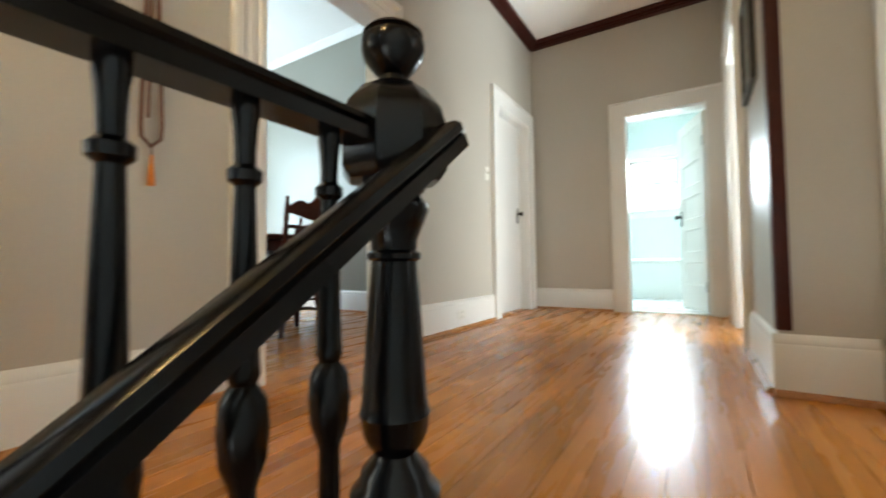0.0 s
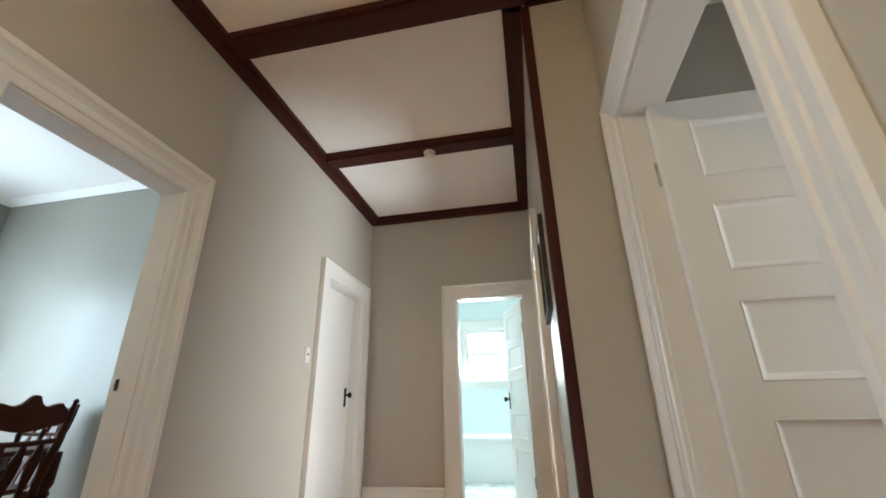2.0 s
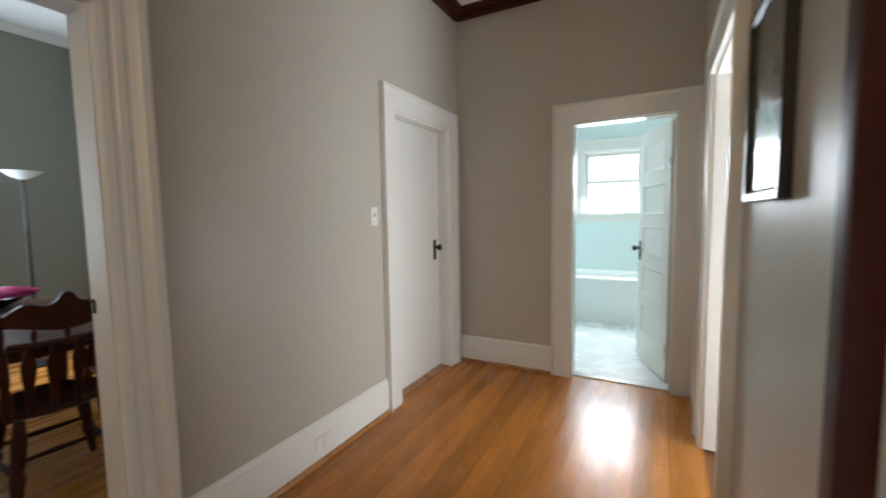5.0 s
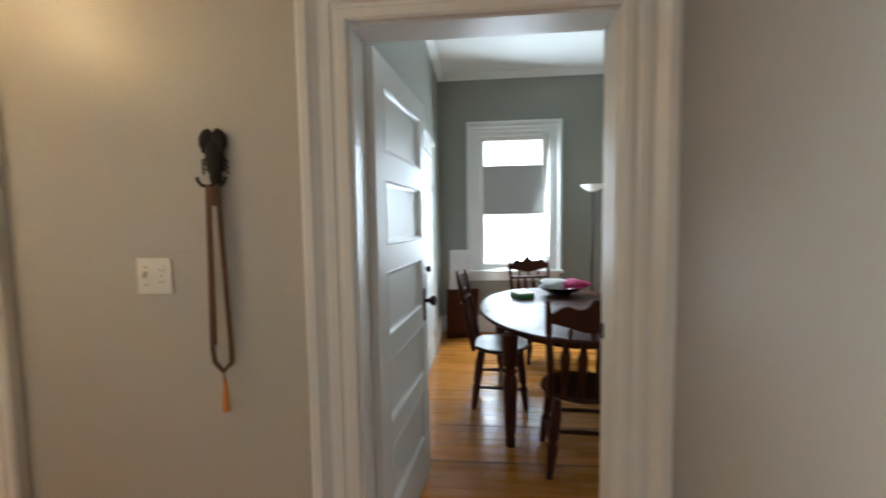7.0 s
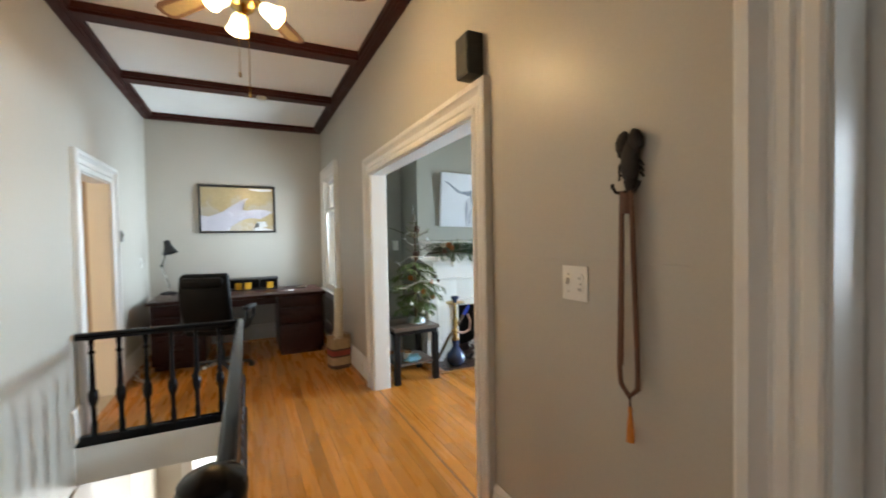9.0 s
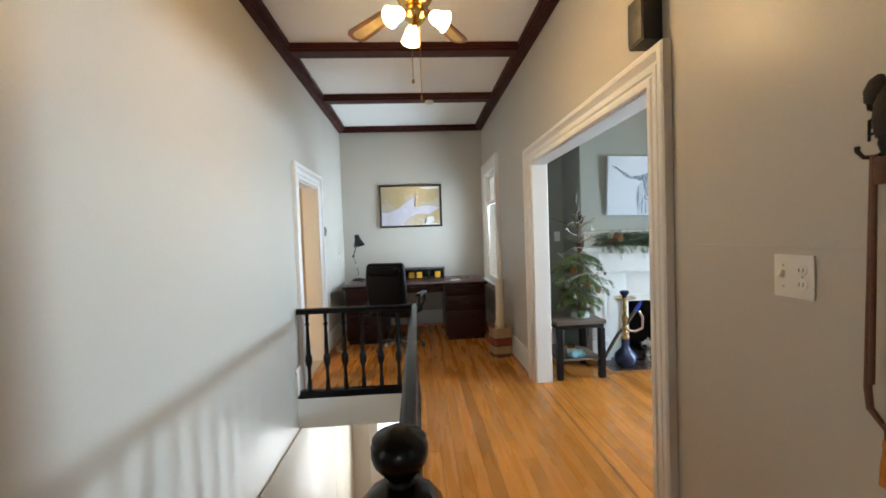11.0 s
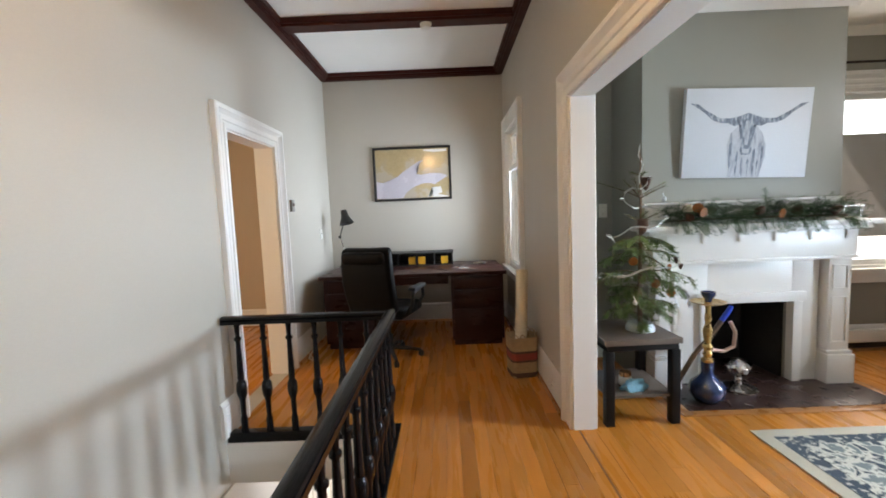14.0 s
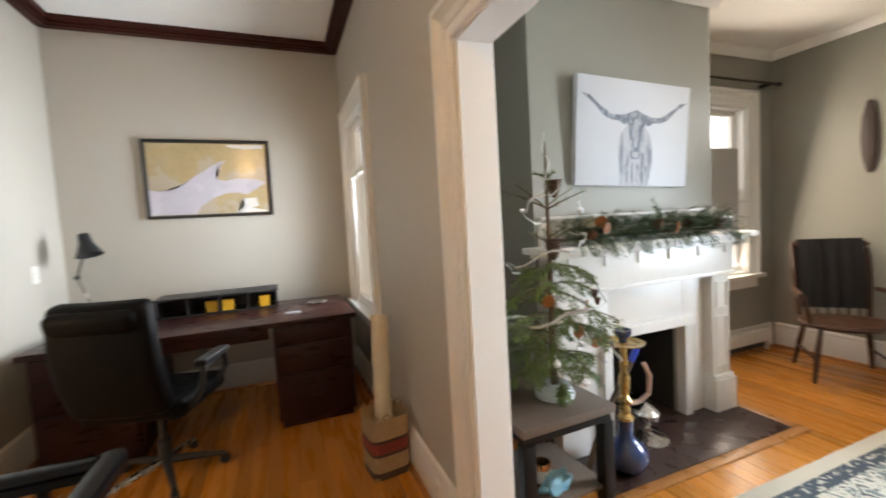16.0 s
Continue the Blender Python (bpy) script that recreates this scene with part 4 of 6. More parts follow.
framed("framed_print", pose(WR, 2.86, 1.62, 0, 0, 90), 0.42, 0.52, 0.03, 0.025, DARKART, "small dark framed print on the hall wall", "picture")

# ---- ceiling fan ----
fan = thing("ceiling_fan", pose(FAN[0], FAN[1], 0), "brass ceiling fan with five cane-inlaid blades and lit frosted shades", "fan")
part("canopy", lathe(((0, TOP - 0.07), (0.03, TOP - 0.07), (0.065, TOP - 0.03), (0.07, BZ + 0.07), (0, BZ + 0.07)), 24), BRASS, fan)
part("downrod", lathe(((0, 2.800), (0.013, 2.800), (0.013, TOP - 0.06), (0, TOP - 0.06)), 12), BRASS, fan)
part("motor", lathe(((0, 2.605), (0.05, 2.605), (0.075, 2.620), (0.10, 2.660), (0.115, 2.690), (0.118, 2.720), (0.112, 2.725), (0.118, 2.730), (0.11, 2.760), (0.07, 2.795), (0.03, 2.810), (0, 2.810)), 32), BRASS, fan)
part("light_kit", lathe(((0, 2.515), (0.02, 2.515), (0.035, 2.525), (0.055, 2.545), (0.06, 2.57), (0.045, 2.60), (0, 2.605)), 24), BRASS, fan)
for k in range(3):
    a = 40 + 120 * k
    arm = part("lamp_arm", tube([(0.04, 0, 2.555), (0.075, 0, 2.555), (0.10, 0, 2.55)], 0.009), BRASS, fan, m=pose(0, 0, 0, 0, 0, a))
    part("shade", lathe(((0.016, 0.05), (0.027, 0.04), (0.036, 0.02), (0.042, -0.015), (0.054, -0.045), (0.050, -0.045), (0.038, -0.015), (0.032, 0.02), (0.016, 0.04)), 20), SHADE_GLASS, arm,
         "lit frosted glass tulip shade", m=pose(0.128, 0, 2.525, 0, -58, 0))


def blade_mesh(l0, l1, w0, w1, z0, z1, tip):
    bm = bmesh.new()
    pts = [(l0, -w0), (l1 - tip, -w1), (l1 - tip * 0.3, -w1 * 0.75), (l1, 0), (l1 - tip * 0.3, w1 * 0.75), (l1 - tip, w1), (l0, w0)]
    lo = [bm.verts.new((x, y, z0)) for x, y in pts]
    hi = [bm.verts.new((x, y, z1)) for x, y in pts]
    bm.faces.new(lo[::-1])
    bm.faces.new(hi)
    for i in range(len(pts)):
        j = (i + 1) % len(pts)
        bm.faces.new((lo[i], lo[j], hi[j], hi[i]))
    bmesh.ops.recalc_face_normals(bm, faces=bm.faces)
    return bm


for k in range(5):
    t_ = pose(0, 0, 2.660, 11, 0, 23 + 72 * k)
    bl = part("blade", blade_mesh(0.17, 0.60, 0.045, 0.062, -0.004, 0.004, 0.05), BLADE, fan, m=t_)
    part("cane_inlay", blade_mesh(0.26, 0.57, 0.026, 0.036, -0.0055, -0.004, 0.04), CANE, bl)
    part("blade_iron", join(tube([(0.09, 0, 0.0), (0.13, 0.012, -0.008), (0.18, 0.02, -0.006)], 0.007), tube([(0.09, 0, 0.0), (0.13, -0.012, -0.008), (0.18, -0.02, -0.006)], 0.007),
                            blk(0.16, -0.03, -0.009, 0.21, 0.03, -0.005, 0.002)), BRASS, bl)
for x, y, z in ((0.022, 0.02, 2.230), (-0.02, 0.012, 2.140)):
    ch = part("pull_chain", tube([(x, y, 2.500), (x, y, z)], 0.0018, 6), BRASS, fan)
    part("pull_knob", lathe(((0, z - 0.03), (0.006, z - 0.028), (0.007, z - 0.012), (0.002, z), (0, z)), 10, pose(x, y, 0)), BRASS, ch)

# ================= desk corner =================
MAHOG = material("dark_mahogany_desk", (0.03, 0.009, 0.008), 0.32, vary=0.3, scale=6, grain=50, bump=0.03, stretch=(1, 1, 3), coat=0.0, spec=0.22)
LEATHER = material("worn_black_leather", (0.006, 0.006, 0.0065), 0.5, vary=0.2, scale=12, grain=160, bump=0.12, spec=0.08)
YELLOW = material("yellow_card", (0.75, 0.43, 0.03), 0.6, vary=0.05)
desk = thing("desk", pose(0, 0, 0), "large dark mahogany double-pedestal desk against the end wall", "desk")
DX0, DX1, DY0, DY1 = -1.215, 0.675, -4.42, -3.50
part("desktop", blk(DX0, DY0, 0.735, DX1, DY1, 0.772, 0.008), MAHOG, desk)
part("apron", blk(-0.64, DY0 + 0.05, 0.62, 0.12, DY0 + 0.075, 0.734, 0.003), MAHOG, desk)
for x0, x1 in ((DX0 + 0.03, -0.655), (0.125, DX1 - 0.03)):
    ped = part("pedestal", join(blk(x0, DY0 + 0.04, 0.06, x1, DY1 - 0.06, 0.734, 0.004), blk(x0 + 0.02, DY0 + 0.06, 0.0, x1 - 0.02, DY1 - 0.09, 0.06)), MAHOG, desk)
    for z0, z1 in ((0.60, 0.72), (0.40, 0.585), (0.08, 0.385)):
        dr = part("drawer", blk(x0 + 0.02, DY1 - 0.06, z0, x1 - 0.02, DY1 - 0.042, z1, 0.005), MAHOG, ped)
        xm, zm = (x0 + x1) / 2, (z0 + z1) / 2
        if z0 < 0.6:
            ob = part("handle", tube([(xm - 0.045, DY1 - 0.04, zm), (xm - 0.04, DY1 - 0.02, zm - 0.006), (xm + 0.04, DY1 - 0.02, zm - 0.006), (xm + 0.045, DY1 - 0.04, zm)], 0.004, 6), IRON, ped)
part("pencil_drawer", blk(-0.63, DY1 - 0.08, 0.65, 0.10, DY1 - 0.055, 0.73, 0.005), MAHOG, desk)
hutch = thing("desk_organizer", pose(0, 0, 0.772), "low black desktop shelf holding yellow cards on the desk", "organizer")
part("shelf_top", blk(-0.70, -4.42, 0.135, 0.16, -4.12, 0.15, 0.003), BLKPLASTIC, hutch)
part("back_panel", blk(-0.69, -4.42, 0.002, 0.15, -4.408, 0.135), BLKPLASTIC, hutch)
for x in (-0.69, -0.48, -0.27, -0.06, 0.138):
    part("divider", blk(x, -4.408, 0.002, x + 0.012, -4.14, 0.135, 0.002), BLKPLASTIC, hutch)
part("shelf_bottom", blk(-0.69, -4.408, 0.0005, 0.15, -4.14, 0.012, 0.002), BLKPLASTIC, hutch)
for x0, x1 in ((-0.635, -0.555), (-0.37, -0.285), (-0.255, -0.175)):
    yc = thing("card_stack", pose((x0 + x1) / 2, -4.20, 0.772 + 0.0125), "yellow card stack standing in the black organizer", "cards", "yellow cards on the desk")
    part("cards", blk(-(x1 - x0) / 2, -0.03, 0, (x1 - x0) / 2, 0.035, 0.085, 0.003), YELLOW, yc)
lamp = thing("desk_lamp", pose(0.57, -4.30, 0.772) @ Matrix.Scale(1.2, 4), "black jointed desk lamp on the desk corner", "lamp")
part("base", lathe(((0, 0), (0.075, 0), (0.078, 0.012), (0.06, 0.022), (0.015, 0.03), (0, 0.03)), 24), BLKPLASTIC, lamp)
part("lower_arm", tube([(0, 0, 0.03), (0.0, 0.0, 0.10), (0.05, 0.03, 0.30)], 0.007), STEEL, lamp)
part("upper_arm", tube([(0.05, 0.03, 0.30), (-0.02, 0.05, 0.50)], 0.006), BLKPLASTIC, lamp)
part("joint", lathe(((0, -0.012), (0.014, -0.012), (0.014, 0.012), (0, 0.012)), 12, pose(0.05, 0.03, 0.30, 90)), BLKPLASTIC, lamp)
part("shade", lathe(((0.012, 0.14), (0.028, 0.135), (0.034, 0.09), (0.036, 0.075), (0.07, 0.0), (0.067, 0.0), (0.034, 0.072), (0.03, 0.09), (0.0, 0.135)), 24), BLKPLASTIC, lamp, m=pose(-0.03, 0.05, 0.43, 12, 14, 0))
tray = thing("dish", pose(-1.0, -4.1, 0.772), "small pale dish lying on the dark desktop", "dish")
part("dish_body", lathe(((0, 0), (0.05, 0), (0.085, 0.012), (0.083, 0.014), (0.05, 0.004), (0, 0.004)), 24), STEEL, tray)
note = thing("notepad", pose(-0.80, -3.75, 0.772, 0, 0, 12), "small grey notepad lying on the desktop", "notepad")
part("pad", blk(-0.05, -0.03, 0, 0.05, 0.03, 0.012, 0.002), material("grey_paper_pad", (0.4, 0.39, 0.38), 0.7), note)

chair = thing("office_chair", pose(-0.04, -3.30, 0, 0, 0, 163), "black leather swivel office chair turned to the desk", "chair")
# local: the sitter faces +y; the back stands at -y
part("seat", blk(-0.26, -0.25, 0.43, 0.26, 0.26, 0.53, 0.045, 4), LEATHER, chair)
bk = blk(-0.24, -0.055, 0.0, 0.24, 0.055, 0.60, 0.05, 5)
bmesh.ops.subdivide_edges(bk, edges=[e for e in bk.edges if e.calc_length() > 0.2], cuts=6, use_grid_fill=True)
for v in bk.verts:
    v.co.y += 0.35 * (v.co.x ** 2) - 0.05 * math.sin(v.co.z * 5)
    v.co.x *= 1.0 - 0.55 * (v.co.z - 0.28) ** 2 - 0.10 * max(0.0, v.co.z - 0.45)
bk.transform(pose(0, -0.28, 0.50, 9))
part("backrest", bk, LEATHER, chair)
part("head_roll", blk(-0.20, -0.062, 0, 0.20, 0.062, 0.11, 0.05, 5, pose(0, -0.40, 0.955, 12)), LEATHER, chair)
for s in (-1, 1):
    part("armrest", join(tube([(s * 0.27, -0.18, 0.47), (s * 0.32, -0.16, 0.56), (s * 0.32, -0.12, 0.66), (s * 0.31, 0.14, 0.68)], 0.018),
                         blk(-0.035, -0.14, 0, 0.035, 0.16, 0.035, 0.014, 3, pose(s * 0.31, 0.0, 0.675)),
                         tube([(s * 0.31, 0.14, 0.68), (s * 0.30, 0.18, 0.58), (s * 0.25, 0.12, 0.46)], 0.016)), BLKPLASTIC, chair)
part("gas_lift", lathe(((0, 0.08), (0.035, 0.08), (0.035, 0.22), (0.022, 0.23), (0.022, 0.40), (0.09, 0.41), (0.09, 0.43), (0, 0.43)), 16), BLKPLASTIC, chair)
for k in range(5):
    a = 18 + 72 * k
    leg = part("base_leg", join(tube([(0.02, 0, 0.10), (0.16, 0, 0.085), (0.30, 0, 0.062)], [0.026, 0.021, 0.015])), STEEL if k % 2 else BLKPLASTIC, chair, m=pose(0, 0, 0, 0, 0, a))
    part("caster", join(lathe(((0, -0.02), (0.024, -0.02), (0.028, -0.012), (0.028, -0.004), (0, -0.004)), 14, pose(0.30, 0, 0.0285, 90)),
                        lathe(((0, 0.004), (0.028, 0.004), (0.028, 0.012), (0.024, 0.02), (0, 0.02)), 14, pose(0.30, 0, 0.0285, 90)), tube([(0.30, 0, 0.03), (0.30, 0, 0.066)], 0.008)), BLKPLASTIC, leg)

# basket and paper roll
BASKET = material("striped_woven_basket", (0.42, 0.30, 0.17), 0.85, vary=0.2, scale=30, grain=160, bump=0.4)
BASKRED = material("red_woven_stripe", (0.28, 0.05, 0.04), 0.85, vary=0.2, scale=30, grain=160, bump=0.4)
BASKBRN = material("brown_woven_stripe", (0.085, 0.045, 0.03), 0.85, vary=0.2, scale=30, grain=160, bump=0.4)
bas = thing("basket", pose(-1.222, -2.80, 0, 0, 0, 8) @ Matrix.Diagonal((1.04, 1.04, 1.16, 1)), "square woven basket with red and brown stripes against the wall", "basket")


def basket_band(z0, z1, s0, s1):
    bm = bmesh.new()
    rows = []
    n = 48
    for z, s in ((z0, s0), (z1, s1), (z1, s1 - 0.007), (z0, s0 - 0.007)):
        ring = []
        for k in range(n):
            a = 2 * math.pi * k / n
            c, q = math.cos(a), math.sin(a)
            e = (abs(c) ** 5 + abs(q) ** 5) ** -0.2
            w = 0.0012 * (1 if k % 2 else -1)
            ring.append(bm.verts.new(((s + w) * c * e, (s + w) * q * e, z)))
        rows.append(ring)
    for a, b in zip(rows, rows[1:] + rows[:1]):
        for k in range(n):
            bm.faces.new((a[k], a[(k + 1) % n], b[(k + 1) % n], b[k]))
    bmesh.ops.recalc_face_normals(bm, faces=bm.faces)
    return bm


for z0, z1, mm in ((0.0, 0.035, BASKBRN), (0.035, 0.11, BASKET), (0.11, 0.125, BASKBRN), (0.125, 0.175, BASKRED), (0.175, 0.19, BASKBRN), (0.19, 0.285, BASKET)):
    part("woven_band", basket_band(z0, z1, 0.105 + 0.02 * z0, 0.105 + 0.02 * z1), mm, bas)
part("basket_floor", blk(-0.1, -0.1, 0.001, 0.1, 0.1, 0.012), BASKET, bas)
for k in range(14):
    a = 2 * math.pi * k / 14
    e = (abs(math.cos(a)) ** 5 + abs(math.sin(a)) ** 5) ** -0.2 * 0.108
    part("rim_loop", tube([(e * math.cos(a + d), e * math.sin(a + d), 0.28 + h) for d, h in ((-0.2, 0), (-0.12, 0.022), (0, 0.03), (0.12, 0.022), (0.2, 0))], 0.004, 6), BASKET, bas)
roll = thing("paper_roll", pose(-1.225, -2.80, 0.012), "tall cream paper roll standing in the basket, leaning on the wall", "paper roll")
ROLLP = material("cream_wrapping_paper", (0.66, 0.58, 0.43), 0.6, vary=0.06, scale=5)
rl = join(lathe(((0.0, 0.0), (0.05, 0.0), (0.05, 0.86), (0.046, 0.86), (0.044, 0.80), (0.036, 0.80), (0.034, 0.86), (0.02, 0.86), (0.018, 0.80), (0, 0.80)), 24))
part("roll", rl, ROLLP, roll, m=pose(0.02, 0.03, 0, 9, -3.5, 0))
cord = thing("power_cable", pose(0.70, -3.36, 0.005), "white power cable looped on the floor beside the desk", "cable")
part("cable", tube([(0.05, -0.15, 0.001), (0.02, 0.0, 0.001), (-0.05, 0.08, 0.001), (-0.02, 0.13, 0.02), (0.05, 0.10, 0.10), (0.04, 0.06, 0.16), (0.0, 0.05, 0.10), (0.03, 0.12, 0.03), (-0.08, 0.18, 0.001)], 0.005, 6), PLATE, cord)


def heap(r, h, seed, squash=1.0):
    bm = bmesh.new()
    bmesh.ops.create_icosphere(bm, subdivisions=3, radius=1)
    for v in bm.verts:
        d = 1 + 0.35 * noise.noise(v.co * 1.7 + Vector((seed, 0, 0))) + 0.12 * noise.noise(v.co * 5 + Vector((0, seed, 0)))
        v.co = Vector((v.co.x * r * d, v.co.y * r * d * squash, max(v.co.z, -0.4) * h * d))
    return bm

# ================= living room =================
CX0, CX1, CYF = -3.53, -2.08, -2.50    # chimney breast
wall("chimney_breast", "x", CX0, CX1, LIV[0], CYF, 0, CH - 0.002, [(-3.16, -2.54, 0.0, 0.64)], SAGE, "sage chimney breast above the fireplace")
SOOT = material("sooty_firebox_brick", (0.018, 0.016, 0.015), 0.9, vary=0.4, scale=10, grain=60, bump=0.2)
fb = bmesh.new()
box(fb, -3.159, -2.96, 0.001, -2.541, -2.94, 0.639)
box(fb, -3.158, -2.94, 0.001, -3.14, -2.52, 0.639)
box(fb, -2.56, -2.94, 0.001, -2.542, -2.52, 0.639)
box(fb, -3.14, -2.94, 0.62, -2.56, -2.52, 0.638)
structure("firebox", fb, SOOT, "black sooty fireplace recess", "fireplace")
mantel = thing("mantelpiece", pose(0, CYF, 0) @ Matrix.Diagonal((1, 1, 0.968, 1)), "white painted wooden mantelpiece with pilasters round the fireplace", "mantelpiece")
part("shelf", join(blk(-3.63, 0.002, 1.215, -1.99, 0.235, 1.25, 0.006), blk(-3.59, 0.002, 1.185, -2.04, 0.19, 1.214, 0.008)), TRIM, mantel)
part("frieze", blk(-3.55, 0.002, 0.985, -2.10, 0.125, 1.184, 0.003), TRIM, mantel)
part("frieze_moulding", blk(-3.56, 0.002, 0.962, -2.09, 0.14, 0.984, 0.006), TRIM, mantel)
for k in range(6):
    x = -3.47 + k * 0.252
    part("bracket", blk(x - 0.015, 0.126, 1.11, x + 0.015, 0.136, 1.184, 0.004), TRIM, mantel)
for x0, x1 in ((-3.555, -3.355), (-2.31, -2.11)):
    pil = part("pilaster", blk(x0 + 0.02, 0.002, 0.26, x1 - 0.02, 0.105, 0.961, 0.003), TRIM, mantel)
    part("plinth", join(blk(x0, 0.002, 0.0135, x1, 0.14, 0.235, 0.004), blk(x0 + 0.008, 0.002, 0.236, x1 - 0.008, 0.125, 0.262, 0.008)), TRIM, pil)
    fr = casing_mesh("x", 0.1055, 1, x0 + 0.055, x1 - 0.055, 0.33, 0.66, ((0, 0), (0.0, 0.008), (0.012, 0.008), (0.012, 0)), closed=True)
    part("raised_panel", join(fr, casing_mesh("x", 0.1055, 1, x0 + 0.055, x1 - 0.055, 0.74, 0.90, ((0, 0), (0.0, 0.008), (0.012, 0.008), (0.012, 0)), closed=True)), TRIM, pil)
part("surround_side", blk(-3.354, 0.002, 0.0135, -3.16, 0.05, 0.961, 0.002), TRIM, mantel)
part("surround_side", blk(-2.54, 0.002, 0.0135, -2.311, 0.05, 0.961, 0.002), TRIM, mantel)
part("surround_top", blk(-3.1595, 0.002, 0.64, -2.5405, 0.0495, 0.961, 0.002), TRIM, mantel)
part("inner_frame", join(blk(-3.22, 0.051, 0.0135, -3.155, 0.075, 0.64, 0.004), blk(-2.545, 0.051, 0.0135, -2.48, 0.075, 0.64, 0.004), blk(-3.24, 0.051, 0.641, -2.46, 0.085, 0.715, 0.006)), TRIM, mantel)
part("over_mantel", join(blk(-3.50, 0.002, 1.251, -2.10, 0.03, 1.40, 0.003), blk(-3.505, 0.002, 1.401, -2.095, 0.05, 1.42, 0.006)), TRIM, mantel)
HEARTH = material("dark_hearth_slate", (0.05, 0.028, 0.024), 0.3, vary=0.2, scale=8, grain=60, bump=0.04)
structure("hearth", blk(-3.57, -2.94, 0.0, -2.18, -2.045, 0.012, 0.003), HEARTH, "dark brown slate hearth", "hearth")
structure("hearth_border", join(blk(-3.635, -2.042, 0.0, -2.11, -1.98, 0.010, 0.003), blk(-3.635, -2.49, 0.0, -3.573, -2.043, 0.010, 0.003), blk(-2.177, -2.33, 0.0, -2.11, -2.043, 0.010, 0.003)), SHOE, "orange wooden border of the hearth", "floor border")

# canvas with a horned head reduced to plain painted shapes
CANV = material("pale_blue_canvas", (0.62, 0.64, 0.67), 0.55, vary=0.06, scale=2.5, grain=200, bump=0.08)
INK = material("slate_blue_brushwork", (0.16, 0.19, 0.24), 0.6, vary=0.5, scale=16, grain=50, bump=0.1, stretch=(4, 1, 1.2), fleck=((0.46, 0.49, 0.53), 0.48, 0.66))
cv = thing("canvas_painting", pose(-2.805, CYF + 0.004, 1.848, -3.2, -1.7), "pale canvas with a slate blue long-horned shape above the mantel", "painting")
part("stretched_canvas", blk(-0.447, 0.0, -0.312, 0.447, 0.04, 0.312, 0.004), CANV, cv)


def flat_shape(pts, y0, y1):
    bm = bmesh.new()
    a = [bm.verts.new((x, y0, z)) for x, z in pts]
    b = [bm.verts.new((x, y1, z)) for x, z in pts]
    n = len(pts)
    bm.faces.new(a)
    bm.faces.new(b[::-1])
    for i in range(n):
        bm.faces.new((a[i], b[i], b[(i + 1) % n], a[(i + 1) % n]))
    bmesh.ops.triangulate(bm, faces=[f for f in bm.faces if len(f.verts) > 4])
    bmesh.ops.recalc_face_normals(bm, faces=bm.faces)
    return bm


for s in (-1, 1):
    line = [(0.05, 0.105), (0.12, 0.088), (0.20, 0.090), (0.26, 0.112), (0.31, 0.155), (0.36, 0.195), (0.415, 0.210)]
    wide = [0.017, 0.017, 0.016, 0.014, 0.011, 0.008, 0.002]
    up = [(s * x, z + w) for (x, z), w in zip(line, wide)]
    dn = [(s * x, z - w) for (x, z), w in zip(line, wide)]
    part("horn_stroke", flat_shape(up + dn[::-1], 0.040, 0.0412), INK, cv)
part("head_stroke", flat_shape([(-0.055, 0.122), (0, 0.142), (0.055, 0.122), (0.066, 0.07), (0.05, 0.0), (0.038, -0.07), (0.043, -0.12), (0.028, -0.15), (-0.028, -0.15), (-0.043, -0.12),
                                (-0.038, -0.07), (-0.05, 0.0), (-0.066, 0.07)], 0.0412, 0.0422), INK, cv)
for s in (-1, 1):
    part("ear_stroke", flat_shape([(s * 0.058, 0.085), (s * 0.10, 0.092), (s * 0.138, 0.082), (s * 0.125, 0.062), (s * 0.09, 0.050), (s * 0.060, 0.058)], 0.040, 0.0414), INK, cv)
WASH = material("grey_blue_wash", (0.48, 0.50, 0.54), 0.6, vary=0.2, scale=14, grain=60, bump=0.1, stretch=(2.2, 1, 0.5), fleck=((0.25, 0.27, 0.32), 0.50, 0.66))
part("neck_stroke", flat_shape([(-0.07, 0.05), (0.07, 0.05), (0.115, 0.0), (0.136, -0.08), (0.126, -0.18), (0.108, -0.26), (0.115, -0.308), (-0.112, -0.308), (-0.12, -0.25), (-0.142, -0.17), (-0.14, -0.08), (-0.112, 0.0)], 0.040, 0.0411), WASH, cv)
part("muzzle_stroke", flat_shape([(-0.026, -0.108), (0.028, -0.108), (0.024, -0.134), (0.0, -0.142), (-0.022, -0.134)], 0.0423, 0.0430), WASH, cv)
part("blaze_stroke", flat_shape([(-0.012, 0.09), (0.014, 0.085), (0.018, 0.0), (0.010, -0.08), (-0.010, -0.08), (-0.016, 0.0)], 0.0423, 0.0430), WASH, cv)
EYE = material("dark_ink_dab", (0.05, 0.06, 0.08), 0.6, vary=0.3, scale=40)
for s in (-1, 1):
    part("eye_stroke", flat_shape([(s * 0.040, 0.052), (s * 0.052, 0.060), (s * 0.062, 0.052), (s * 0.052, 0.040)], 0.0423, 0.0431), EYE, cv)
